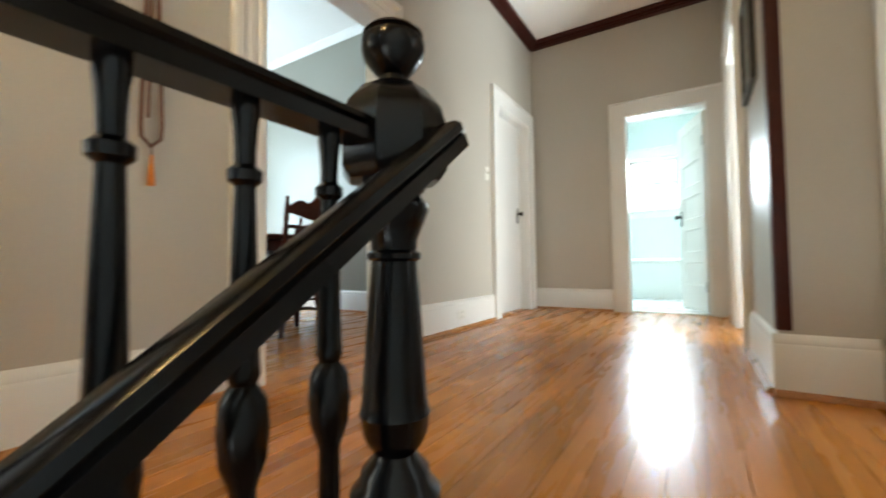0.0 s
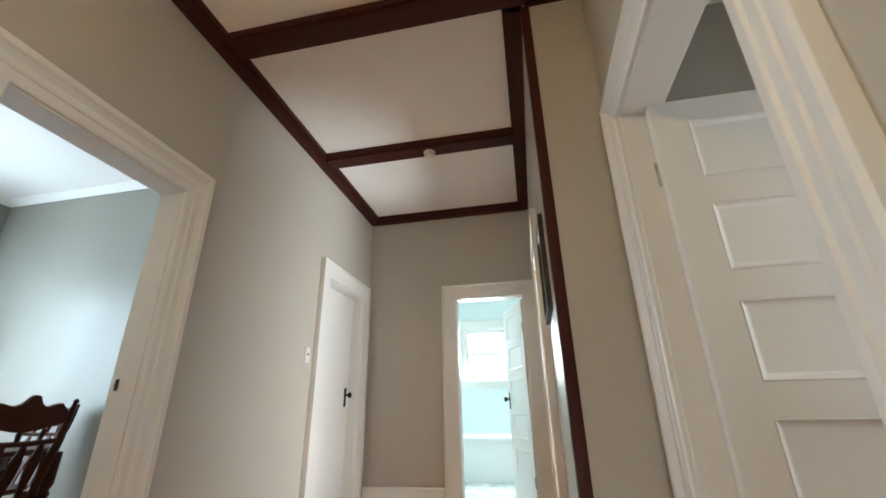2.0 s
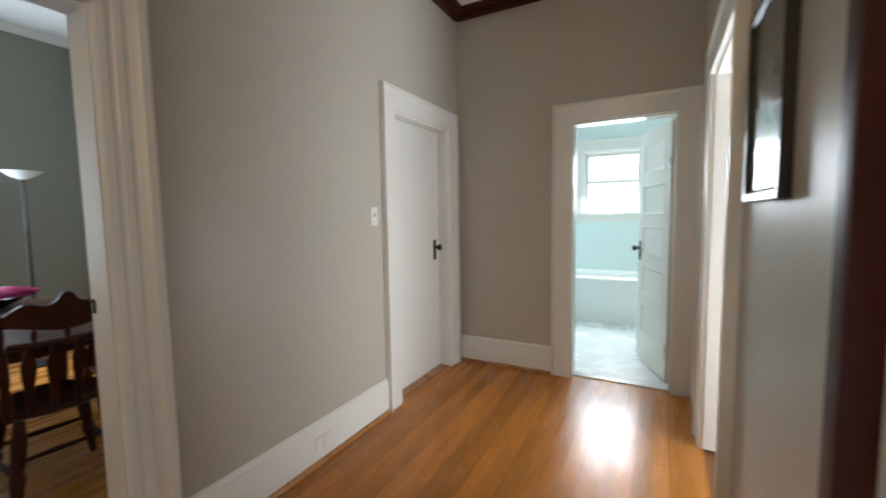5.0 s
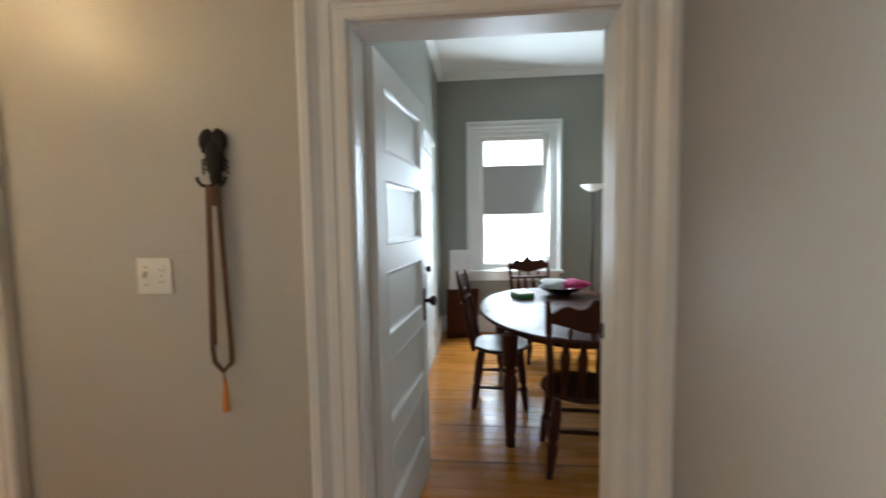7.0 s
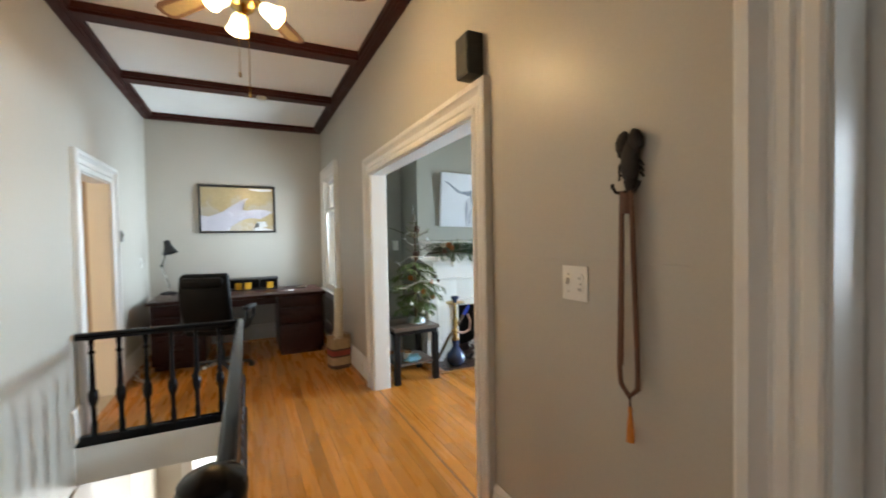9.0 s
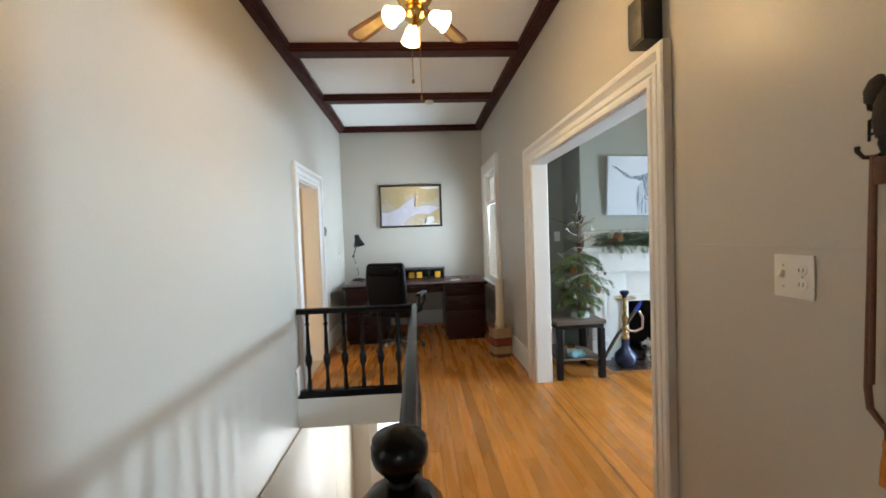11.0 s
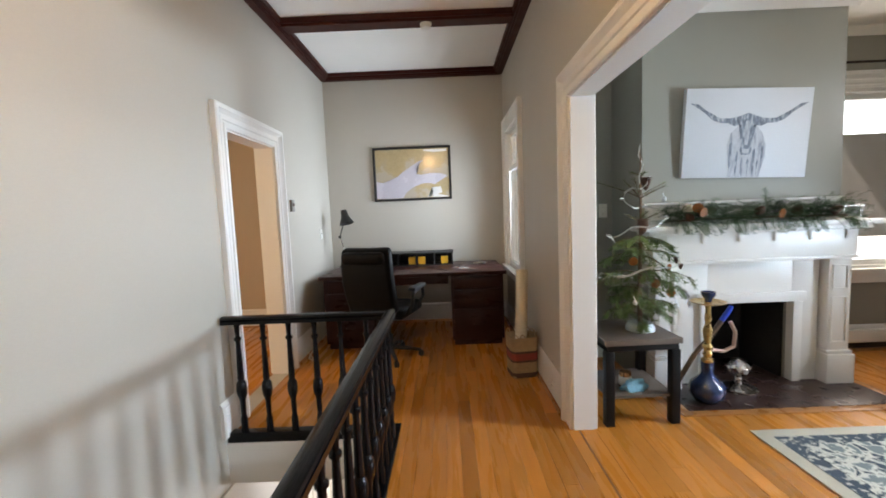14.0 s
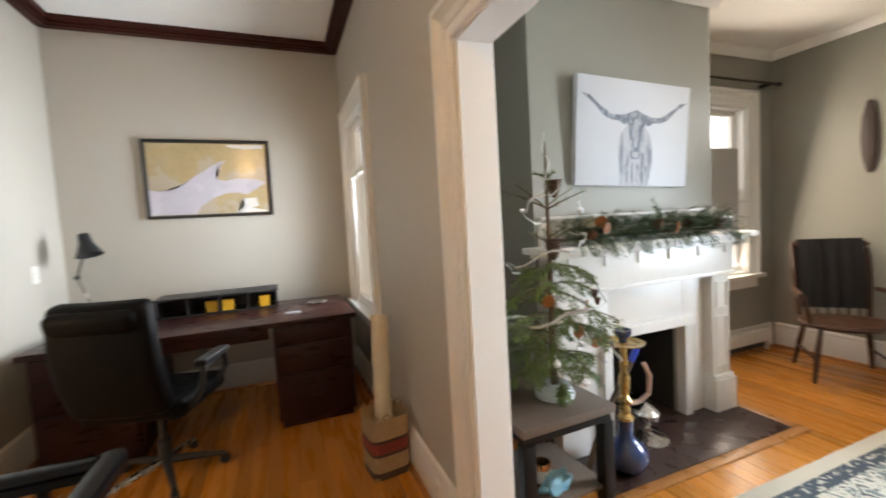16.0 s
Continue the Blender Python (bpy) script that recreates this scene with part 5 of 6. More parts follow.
for x0, x1, z0, z1 in ((-0.070, -0.050, -0.30, -0.10), (0.052, 0.072, -0.30, -0.12), (-0.128, -0.108, -0.24, -0.06), (0.098, 0.120, -0.25, -0.05), (-0.030, -0.012, -0.305, -0.17), (0.012, 0.030, -0.30, -0.165), (-0.095, -0.082, -0.30, -0.18)):
    part("brush_stroke", flat_shape([(x0, z1 - 0.02), ((x0 + x1) / 2, z1), (x1, z1 - 0.03), (x1 - 0.004, z0 + 0.03), ((x0 + x1) / 2, z0), (x0 + 0.005, z0 + 0.02)], 0.0412, 0.0420), INK, cv)

# greenery
NEEDLE = material("fir_needle_green", (0.085, 0.130, 0.030), 0.55, vary=0.45, scale=18, grain=90, bump=0)
DEEP = material("dark_garland_green", (0.035, 0.075, 0.022), 0.55, vary=0.5, scale=18, grain=90, bump=0)
BARK = material("fir_bark", (0.11, 0.07, 0.04), 0.85, vary=0.3, scale=40, grain=120, bump=0.3)
CONE = material("brown_pine_cone", (0.09, 0.04, 0.02), 0.7, vary=0.4, scale=60, grain=150, bump=0.3)
ORANGE = material("dried_orange_slice", (0.36, 0.115, 0.02), 0.5, vary=0.25, scale=60, grain=150)
RIBBON = material("sheer_white_ribbon", (0.52, 0.53, 0.52), 0.5, vary=0.1, scale=30)


def sprig(verts, faces, p, d, length, rnd, nl=0.022, n=26, curl=0.25, width=0.0016):
    """A twig with needles on both sides, added to the lists."""
    d = d.normalized()
    side = d.cross(Vector((0, 0, 1)))
    side = side.normalized() if side.length > 0.01 else Vector((1, 0, 0))
    up = side.cross(d)
    q = Vector(p)
    step = length / n
    for i in range(n):
        d2 = (d + Vector((0, 0, -curl * i / n))).normalized()
        r = q + d2 * step
        b = len(verts)
        verts.extend([q - side * 0.0012, q + side * 0.0012, r])
        faces.append((b, b + 1, b + 2))
        for s in (-1, 1):
            a = rnd.uniform(-0.6, 0.9)
            nd = (d2 * 0.75 + side * s * math.cos(a) + up * math.sin(a)).normalized() * nl * rnd.uniform(0.7, 1.15)
            w = d2 * width
            b = len(verts)
            verts.extend([q - w, q + w, q + nd + w * 0.3, q + nd - w * 0.3])
            faces.append((b, b + 1, b + 2, b + 3))
        q = r
    return q


def leaf_part(name, verts, faces, mat, parent, label=""):
    me = bpy.data.meshes.new(name)
    me.from_pydata([tuple(v) for v in verts], [], faces)
    me.materials.append(mat)
    ob = new(name, me)
    ob.parent = parent
    if label:
        ob["label"] = label
    return ob


def cone_mesh(h, r):
    bms = [lathe(((0, 0), (r * 0.6, h * 0.05), (r * 0.75, h * 0.4), (r * 0.3, h * 0.9), (0, h)), 10)]
    for k in range(7):
        f = k / 7
        rr = r * (0.85 + 0.3 * math.sin(math.pi * (0.25 + 0.6 * f))) * (1 - 0.55 * f)
        bms.append(lathe(((rr * 0.5, h * (0.06 + 0.12 * k)), (rr, h * (0.04 + 0.125 * k)), (rr * 1.02, h * (0.06 + 0.125 * k)), (rr * 0.5, h * (0.14 + 0.12 * k))), 9, turn=k * 0.4))
    return join(*bms)


def slice_mesh(r):
    bms = [lathe(((r * 0.86, -0.003), (r, -0.003), (r, 0.003), (r * 0.86, 0.003), (r * 0.86, -0.003)), 20), lathe(((0, -0.001), (r * 0.86, -0.001), (r * 0.86, 0.001), (0, 0.001)), 20)]
    for k in range(8):
        bms.append(blk(0.002, -0.0012, -0.0025, r * 0.87, 0.0012, 0.0025, m=pose(0, 0, 0, 0, 0, 45 * k)))
    return join(*bms)


gar = thing("garland", pose(0.03, CYF, 1.21), "thick evergreen garland with cones and orange slices on the mantel", "garland")
rnd = random.Random(11)
for half in range(3):
    vs, fs = [], []
    for k in range(150):
        x = -2.22 - (half + rnd.random()) * 0.437
        p = Vector((x, rnd.uniform(0.06, 0.17), rnd.uniform(0.012, 0.12)))
        a = rnd.uniform(0, 2 * math.pi)
        d = Vector((math.cos(a) * 1.0, abs(math.sin(a)) * 0.55 if rnd.random() < 0.7 else -0.3, rnd.uniform(-0.05, 0.65)))
        sprig(vs, fs, p, d, rnd.uniform(0.10, 0.19), rnd, nl=0.026, n=20, curl=0.55, width=0.0019)
    for k in range(26):
        p = Vector((-2.24 - (half + rnd.random()) * 0.43, rnd.uniform(0.19, 0.225), 0.02))
        sprig(vs, fs, p, Vector((rnd.uniform(-0.5, 0.5), 0.7, -0.15)), rnd.uniform(0.08, 0.15), rnd, n=16, curl=1.6, width=0.0019)
    leaf_part("greenery", vs, fs, DEEP, gar)
part("stem", tube([(-2.2, 0.11, 0.03), (-2.6, 0.12, 0.04), (-3.0, 0.10, 0.035), (-3.5, 0.12, 0.03)], 0.008, 6), BARK, gar)
for x, y, z, s in ((-2.46, 0.16, 0.07, 1), (-2.58, 0.12, 0.085, 1.2), (-2.85, 0.16, 0.075, 1), (-3.12, 0.15, 0.07, 1.1), (-3.35, 0.17, 0.06, 1), (-2.36, 0.18, 0.05, 0.9)):
    part("pine_cone", cone_mesh(0.07 * s, 0.03 * s), CONE, gar, m=pose(x, y, z, 60, rnd.uniform(-30, 30), rnd.uniform(0, 360)))
for x, y, z in ((-2.40, 0.20, 0.12), (-2.44, 0.20, 0.085), (-2.98, 0.20, 0.06)):
    part("orange_slice", slice_mesh(0.034), ORANGE, gar, m=pose(x, y, z, 78, 0, rnd.uniform(-25, 25)))
part("white_rosette", heap(0.035, 0.035, 5.0), material("cream_dried_flower", (0.62, 0.55, 0.42), 0.8, vary=0.2, scale=60), gar, m=pose(-2.36, 0.15, 0.11))
ph = framed("small_photo_frame", pose(-3.53, CYF + 0.09, 1.262, -8), 0.13, 0.10, 0.016, 0.012, DARKART, "small silver photo frame standing on the mantel shelf", "picture frame", STEEL)

# ---- side table ----
ASH = material("grey_brown_wood_top", (0.135, 0.105, 0.085), 0.45, spec=0.3, vary=0.2, scale=9, grain=60, stretch=(1, 5, 1))
BLKWOOD = material("black_wood_leg", (0.009, 0.008, 0.008), 0.45, vary=0.2, scale=20, spec=0.2)
st = thing("side_table", pose(-1.80, -2.13, 0, 0, 0, 2), "square side table with black legs and a grey wooden top", "table")
part("tabletop", blk(-0.24, -0.24, 0.515, 0.24, 0.24, 0.55, 0.003), ASH, st)
part("apron", blk(-0.225, -0.225, 0.475, 0.225, 0.225, 0.514, 0.002), BLKWOOD, st)
part("lower_shelf", blk(-0.21, -0.21, 0.17, 0.21, 0.21, 0.188, 0.002), ASH, st)
for sx in (-1, 1):
    for sy in (-1, 1):
        part("leg", blk(sx * 0.205 - 0.027, sy * 0.205 - 0.027, 0, sx * 0.205 + 0.027, sy * 0.205 + 0.027, 0.474, 0.002), BLKWOOD, st)
can = thing("candle_tin", pose(-1.76, -2.05, 0.188), "small copper-coloured tin on the lower shelf", "tin")
part("tin", lathe(((0, 0), (0.036, 0), (0.038, 0.003), (0.038, 0.10), (0.036, 0.103), (0, 0.103)), 20), material("copper_tin", (0.6, 0.30, 0.13), 0.25, metal=0.9), can)
part("label_band", lathe(((0.0385, 0.02), (0.0388, 0.02), (0.0388, 0.075), (0.0385, 0.075)), 20), PLATE, can)
pk = thing("paper_packet", pose(-1.80, -2.0, 0.188, 0, 0, 15), "crumpled pale blue paper packet on the lower shelf", "packet")
part("packet", heap(0.085, 0.05, 2.2, 0.6), material("pale_blue_paper", (0.22, 0.50, 0.66), 0.5, vary=0.2, scale=25), pk, m=pose(0, 0, 0.021))

# ---- small fir tree ----
tree = thing("fir_tree", pose(-1.88, -2.10, 0.55), "sparse little fir tree with white ribbon on the side table", "tree")
part("trunk", tube([(0, 0, 0.0), (0.005, 0.005, 0.3), (-0.004, 0.0, 0.7), (0.0, 0.0, 1.0), (0.004, 0.004, 1.16)], [0.017, 0.014, 0.010, 0.007, 0.003], 8), BARK, tree)
part("stand", lathe(((0, 0), (0.09, 0), (0.092, 0.02), (0.075, 0.05), (0.03, 0.055), (0, 0.055)), 20), material("clear_dish", (0.5, 0.55, 0.55), 0.15), tree)
rnd = random.Random(5)
whorls = ((0.12, 6, 0.26), (0.20, 6, 0.31), (0.29, 7, 0.33), (0.39, 6, 0.34), (0.49, 6, 0.32), (0.58, 5, 0.29), (0.72, 4, 0.15), (0.87, 5, 0.27), (1.00, 3, 0.09))
for wi, (z, n, ln) in enumerate(whorls):
    vs, fs = [], []
    wood = []
    for k in range(n):
        a = 2 * math.pi * (k + rnd.uniform(-0.2, 0.2)) / n + wi * 0.5
        rise = rnd.uniform(0.0, 0.5) if wi < 6 else rnd.uniform(0.3, 0.75)
        d = Vector((math.cos(a), math.sin(a), rise)).normalized()
        L = ln * rnd.uniform(0.58, 1.04)
        if wi == 8:
            L *= 0.8
        p = Vector((0, 0, z + (rnd.uniform(-0.03, 0.03) if wi < 6 else rnd.uniform(-0.012, 0.012))))
        droop = rnd.uniform(0.6, 1.25) if wi < 6 else 0.15
        pts = [p]
        for i in range(8):
            d2 = (d + Vector((0, 0, -droop * (i / 8)))).normalized()
            pts.append(pts[-1] + d2 * L / 8)
        wood.append(tube(pts, [0.0042 - 0.0003 * i for i in range(9)], 5))
        sprig(vs, fs, pts[1], (pts[-1] - pts[1]).normalized() + Vector((0, 0, droop * 0.22)), L * 0.95, rnd, nl=0.023, n=int(26 if wi < 6 else 18), curl=droop * 0.5, width=0.0024)
        if wi < 6:
            for i in (2, 3, 4, 5, 6, 7):
                for s in (-1, 1):
                    if rnd.random() < 0.30:
                        continue
                    dd = (pts[i] - pts[i - 1]).normalized()
                    sd = dd.cross(Vector((0, 0, 1))).normalized()
                    sprig(vs, fs, pts[i], dd * 0.8 + sd * s * 0.6 + Vector((0, 0, rnd.uniform(-0.6, -0.1))), L * (0.52 - 0.04 * i) * rnd.uniform(0.9, 1.4), rnd, nl=0.023, n=18, curl=1.0, width=0.0024)
    br = part("branch_whorl", join(*wood), BARK, tree)
    leaf_part("needles", vs, fs, NEEDLE, br)
rb = []
for k in range(90):
    f = k / 89
    a = 2.2 + f * 2 * math.pi * 3.1
    r = 0.24 * (1 - f) ** 0.7 + 0.04 + 0.012 * math.sin(9 * a)
    rb.append((r * math.cos(a), r * math.sin(a), 0.20 + 0.80 * f + 0.018 * math.sin(4.3 * a)))
bm = bmesh.new()
prev = None
for i, (x, y, z) in enumerate(rb):
    tw = 0.0065 * (0.75 + 0.25 * math.sin(i * 0.6))
    pr = [bm.verts.new((x, y, z - tw)), bm.verts.new((x * 1.02, y * 1.02, z + tw)), bm.verts.new((x * 1.03 + 0.001, y * 1.03, z + tw)), bm.verts.new((x * 1.01 + 0.001, y * 1.01, z - tw))]
    if prev:
        for q in range(4):
            bm.faces.new((prev[q], prev[(q + 1) % 4], pr[(q + 1) % 4], pr[q]))
    prev = pr
bmesh.ops.recalc_face_normals(bm, faces=bm.faces)
part("ribbon", bm, RIBBON, tree, "sheer white ribbon wound round the tree")
part("top_ribbon", tube([(0.0, 0.0, 0.93), (0.012, 0.012, 1.0), (-0.012, 0.01, 1.07), (0.01, -0.008, 1.13), (0.002, 0.0, 1.20)], [0.002, 0.005, 0.004, 0.005, 0.002], 6), RIBBON, tree)
for x, y, z in ((0.10, 0.12, 0.50), (-0.02, 0.16, 0.36), (-0.12, 0.15, 0.30), (-0.16, 0.05, 0.44)):
    part("orange_ornament", slice_mesh(0.027), ORANGE, tree, m=pose(x, y, z - 0.03, 82, 0, rnd.uniform(-40, 40)))
for x, y, z, s in ((0.0, 0.035, 0.70, 1.2), (-0.02, 0.03, 0.96, 1.0), (-0.20, 0.06, 0.45, 0.5), (-0.25, 0.02, 0.40, 0.45)):
    part("cone_ornament", cone_mesh(0.085 * s, 0.036 * s), CONE, tree, m=pose(x, y, z + 0.03, 180))

CLEAR = material("clear_acrylic_drop", (0.75, 0.78, 0.80), 0.08, vary=0.05, scale=40, coat=0.5)
for x, y, z in ((-0.10, 0.10, 0.86), (-0.15, 0.16, 0.20), (0.12, 0.19, 0.24), (0.02, 0.24, 0.16)):
    part("drop_ornament", join(lathe(((0, -0.03), (0.012, -0.026), (0.015, -0.014), (0.008, 0.0), (0, 0.006)), 12), tube([(0, 0, 0.004), (0.009, 0, 0.02), (0, 0, 0.032), (-0.009, 0, 0.02), (0, 0, 0.004)], 0.0025, 6)), CLEAR, tree, m=pose(x, y, z))

# ---- water pipe ----
COBALT = material("cobalt_blue_glass", (0.02, 0.042, 0.12), 0.12, vary=0.3, scale=25, grain=60, bump=0.05, coat=0.5)
OLDBRASS = material("worn_brass", (0.50, 0.35, 0.14), 0.3, metal=0.9, vary=0.2, scale=40, bump=0.05)
hk = thing("water_pipe", pose(-2.365, -2.165, 0.012), "tall brass water pipe with cobalt blue glass base", "water pipe")
part("vase", lathe(((0, 0), (0.06, 0), (0.075, 0.01), (0.105, 0.055), (0.112, 0.09), (0.10, 0.13), (0.065, 0.165), (0.042, 0.19), (0.036, 0.22), (0.040, 0.28), (0, 0.28)), 28), COBALT, hk, "cobalt blue ribbed glass base")
part("stem", lathe(((0, 0.275), (0.036, 0.275), (0.040, 0.295), (0.022, 0.31), (0.030, 0.335), (0.022, 0.36), (0.034, 0.385), (0.018, 0.41), (0.026, 0.44), (0.030, 0.50), (0.016, 0.54), (0.022, 0.58), (0.016, 0.63), (0.02, 0.69), (0, 0.69)), 20), OLDBRASS, hk)
part("ash_plate", lathe(((0, 0.672), (0.05, 0.672), (0.105, 0.688), (0.108, 0.694), (0.05, 0.68), (0, 0.68)), 28), OLDBRASS, hk)
part("bowl", lathe(((0, 0.69), (0.02, 0.69), (0.022, 0.71), (0.042, 0.735), (0.045, 0.76), (0.036, 0.76), (0.03, 0.74), (0, 0.735)), 20), COBALT, hk)
hose = part("hose", tube([(0.25, -0.02, 0.02), (0.14, -0.06, 0.16), (0.03, -0.09, 0.30), (-0.10, -0.11, 0.43), (-0.17, -0.12, 0.52)], [0.016, 0.017, 0.016, 0.016, 0.018], 10), BARK, hk, "brown cloth hose")
part("mouthpiece", tube([(-0.17, -0.12, 0.52), (-0.21, -0.125, 0.57), (-0.245, -0.13, 0.62)], [0.016, 0.019, 0.015], 10), material("bright_blue_tip", (0.02, 0.06, 0.42), 0.3), hose)
part("side_pipe", tube([(-0.03, 0, 0.36), (-0.12, -0.02, 0.34), (-0.19, -0.02, 0.37), (-0.20, -0.02, 0.47), (-0.17, -0.03, 0.54)], 0.013, 10), material("pink_copper", (0.42, 0.27, 0.21), 0.35, metal=0.3), hk)
sl = thing("oil_lamp", pose(-2.70, -2.34, 0.012) @ Matrix.Scale(1.4, 4), "small silver oil lamp on the hearth", "oil lamp")
part("foot", lathe(((0, 0), (0.085, 0), (0.088, 0.008), (0.05, 0.02), (0.018, 0.035), (0.014, 0.07), (0, 0.07)), 24), STEEL, sl)
part("bowl", lathe(((0, 0.068), (0.02, 0.07), (0.05, 0.095), (0.055, 0.12), (0.03, 0.145), (0.012, 0.155), (0, 0.17)), 24), STEEL, sl)

# ---- rug ----
RUG = bpy.data.materials.new("floral_rug")
RUG.use_nodes = True
rn, rk = RUG.node_tree.nodes, RUG.node_tree.links
geo = rn.new("ShaderNodeNewGeometry")
vo = rn.new("ShaderNodeTexVoronoi")
vo.feature = "DISTANCE_TO_EDGE"
vo.inputs["Scale"].default_value = 9
wv = rn.new("ShaderNodeTexNoise")
wv.inputs["Scale"].default_value = 11
wv.inputs["Detail"].default_value = 3
wv.inputs["Distortion"].default_value = 2.2
for tx in (vo, wv):
    rk.new(geo.outputs["Position"], tx.inputs["Vector"])
ad = rn.new("ShaderNodeMath")
ad.operation = "ADD"
rk.new(vo.outputs["Distance"], ad.inputs[0])
rk.new(wv.outputs["Fac"], ad.inputs[1])
rp = rn.new("ShaderNodeValToRGB")
rp.color_ramp.elements[0].position, rp.color_ramp.elements[0].color = 0.50, (0.035, 0.055, 0.075, 1)
rp.color_ramp.elements[1].position, rp.color_ramp.elements[1].color = 0.56, (0.50, 0.48, 0.41, 1)
mid = rp.color_ramp.elements.new(0.70)
mid.color = (0.55, 0.53, 0.46, 1)
e2 = rp.color_ramp.elements.new(0.74)
e2.color = (0.16, 0.19, 0.19, 1)
rk.new(ad.outputs[0], rp.inputs["Fac"])
rk.new(rp.outputs["Color"], rn["Principled BSDF"].inputs["Base Color"])
rn["Principled BSDF"].inputs["Roughness"].default_value = 0.95
CREAMRUG = material("cream_rug_border", (0.55, 0.52, 0.43), 0.95, vary=0.06, scale=20, grain=220, bump=0.2)
NAVYRUG = material("navy_rug_band", (0.04, 0.06, 0.08), 0.95, vary=0.3, scale=30, grain=200, bump=0.2, fleck=((0.45, 0.43, 0.37), 0.55, 0.6))
rug = thing("area_rug", pose(0, 0, 0), "cream rug with a dark blue floral pattern on the floorboards", "rug")
RX0, RX1, RY0, RY1 = -4.50, -2.385, -1.795, 0.78
part("border", blk(RX0, RY0, 0.0, RX1, RY1, 0.008, 0.003), CREAMRUG, rug)
part("band", blk(RX0 + 0.08, RY0 + 0.08, 0.0081, RX1 - 0.08, RY1 - 0.08, 0.0095), NAVYRUG, rug)
part("field", blk(RX0 + 0.16, RY0 + 0.16, 0.0096, RX1 - 0.16, RY1 - 0.16, 0.011), RUG, rug)

# ---- armchair, wall pieces ----
WALNUT = material("worn_walnut_chair", (0.07, 0.029, 0.016), 0.35, vary=0.3, scale=12, grain=60)
THROW = material("charcoal_wool_throw", (0.055, 0.05, 0.05), 0.95, vary=0.2, scale=20, grain=250, bump=0.3)
ac = thing("armchair", pose(-4.77, -2.33, 0, 0, 0, -48), "worn wooden armchair with a charcoal throw over its back", "chair")
sb = lathe(((0, 0.40), (0.92, 0.40), (1, 0.42), (0.95, 0.44), (0, 0.43)), 28)
sb.transform(Matrix.Diagonal((0.28, 0.26, 1, 1)))
part("seat", sb, WALNUT, ac)
for sx in (-1, 1):
    for sy in (-1, 1):
        part("leg", tube([(sx * 0.19, sy * 0.17, 0.41), (sx * 0.22, sy * 0.20, 0.22), (sx * 0.25, sy * 0.24, 0.0)], [0.016, 0.021, 0.015]), WALNUT, ac)
    part("arm", tube([(sx * 0.26, -0.22, 0.66), (sx * 0.30, 0.0, 0.655), (sx * 0.31, 0.20, 0.65)], [0.018, 0.024, 0.03]), WALNUT, ac)
    part("arm_post", tube([(sx * 0.25, 0.16, 0.43), (sx * 0.29, 0.17, 0.65)], 0.014), WALNUT, ac)
    part("back_post", tube([(sx * 0.22, -0.21, 0.43), (sx * 0.235, -0.27, 0.75), (sx * 0.24, -0.32, 1.02)], [0.018, 0.018, 0.015]), WALNUT, ac)
    part("stretcher", tube([(sx * 0.225, -0.205, 0.17), (sx * 0.225, 0.205, 0.17)], 0.011), WALNUT, ac)
for k in range(6):
    x = -0.16 + 0.064 * k
    part("spindle", tube([(x, -0.22, 0.43), (x * 1.05, -0.275, 0.75), (x * 1.1, -0.32, 1.0)], 0.008, 6), WALNUT, ac)
part("crest_rail", tube([(-0.25, -0.315, 1.01), (0, -0.345, 1.03), (0.25, -0.315, 1.01)], 0.024), WALNUT, ac)
tw = bmesh.new()
cols = []
for i in range(17):
    x = -0.21 + 0.42 * i / 16
    w = 0.008 * math.sin(i * 1.9)
    path = [(-0.19 + w, 0.50), (-0.225 + w, 0.70), (-0.27 + w, 0.95), (-0.315, 1.06), (-0.36, 1.05), (-0.375 - w, 0.90), (-0.36 - w, 0.62)]
    cols.append([tw.verts.new((x, y, z)) for y, z in path])
for a, b in zip(cols, cols[1:]):
    for q in range(6):
        tw.faces.new((a[q], b[q], b[q + 1], a[q + 1]))
bmesh.ops.solidify(tw, geom=tw.faces[:], thickness=0.012)
part("throw", tw, THROW, ac, "charcoal wool throw draped over the back")
ov = thing("oval_carving", pose(XW, -2.345, 1.865), "tall dark oval wooden carving on the sage wall", "wall carving")
oc = lathe(((0, -0.29), (0.02, -0.27), (0.045, -0.16), (0.055, 0), (0.045, 0.16), (0.02, 0.27), (0, 0.29)), 24)
oc.transform(Matrix.Translation((0.018, 0, 0)) @ Matrix.Diagonal((0.22, 1, 1, 1)))
part("carving", oc, material("dark_carved_wood", (0.035, 0.018, 0.012), 0.5, vary=0.3, scale=30, grain=90, bump=0.2), ov)
rod = thing("curtain_rod", pose(0, LIV[0] + 0.09, 2.465), "dark metal curtain rod above the window", "curtain rod")
part("rod", tube([(-5.08, 0, 0), (-3.58, 0, 0)], 0.011, 10), IRON, rod)
part("finial", lathe(((0, 0), (0.016, 0.0), (0.022, 0.02), (0.014, 0.045), (0, 0.05)), 14, pose(-5.08, 0, 0, 0, -90)), IRON, rod)
for x in (-4.98, -3.62):
    part("rod_bracket", blk(x - 0.012, -0.089, -0.02, x + 0.012, 0.012, 0.008, 0.003), IRON, rod)
ht = thing("baseboard_heater", pose(0, LIV[0], 0), "long white baseboard heater under the window", "heater")
part("cover", join(blk(-4.98, 0.024, 0.09, -3.76, 0.075, 0.20, 0.006), blk(-4.98, 0.024, 0.0, -4.96, 0.07, 0.2, 0.002), blk(-3.78, 0.024, 0.0, -3.76, 0.07, 0.2, 0.002)), TRIM, ht)
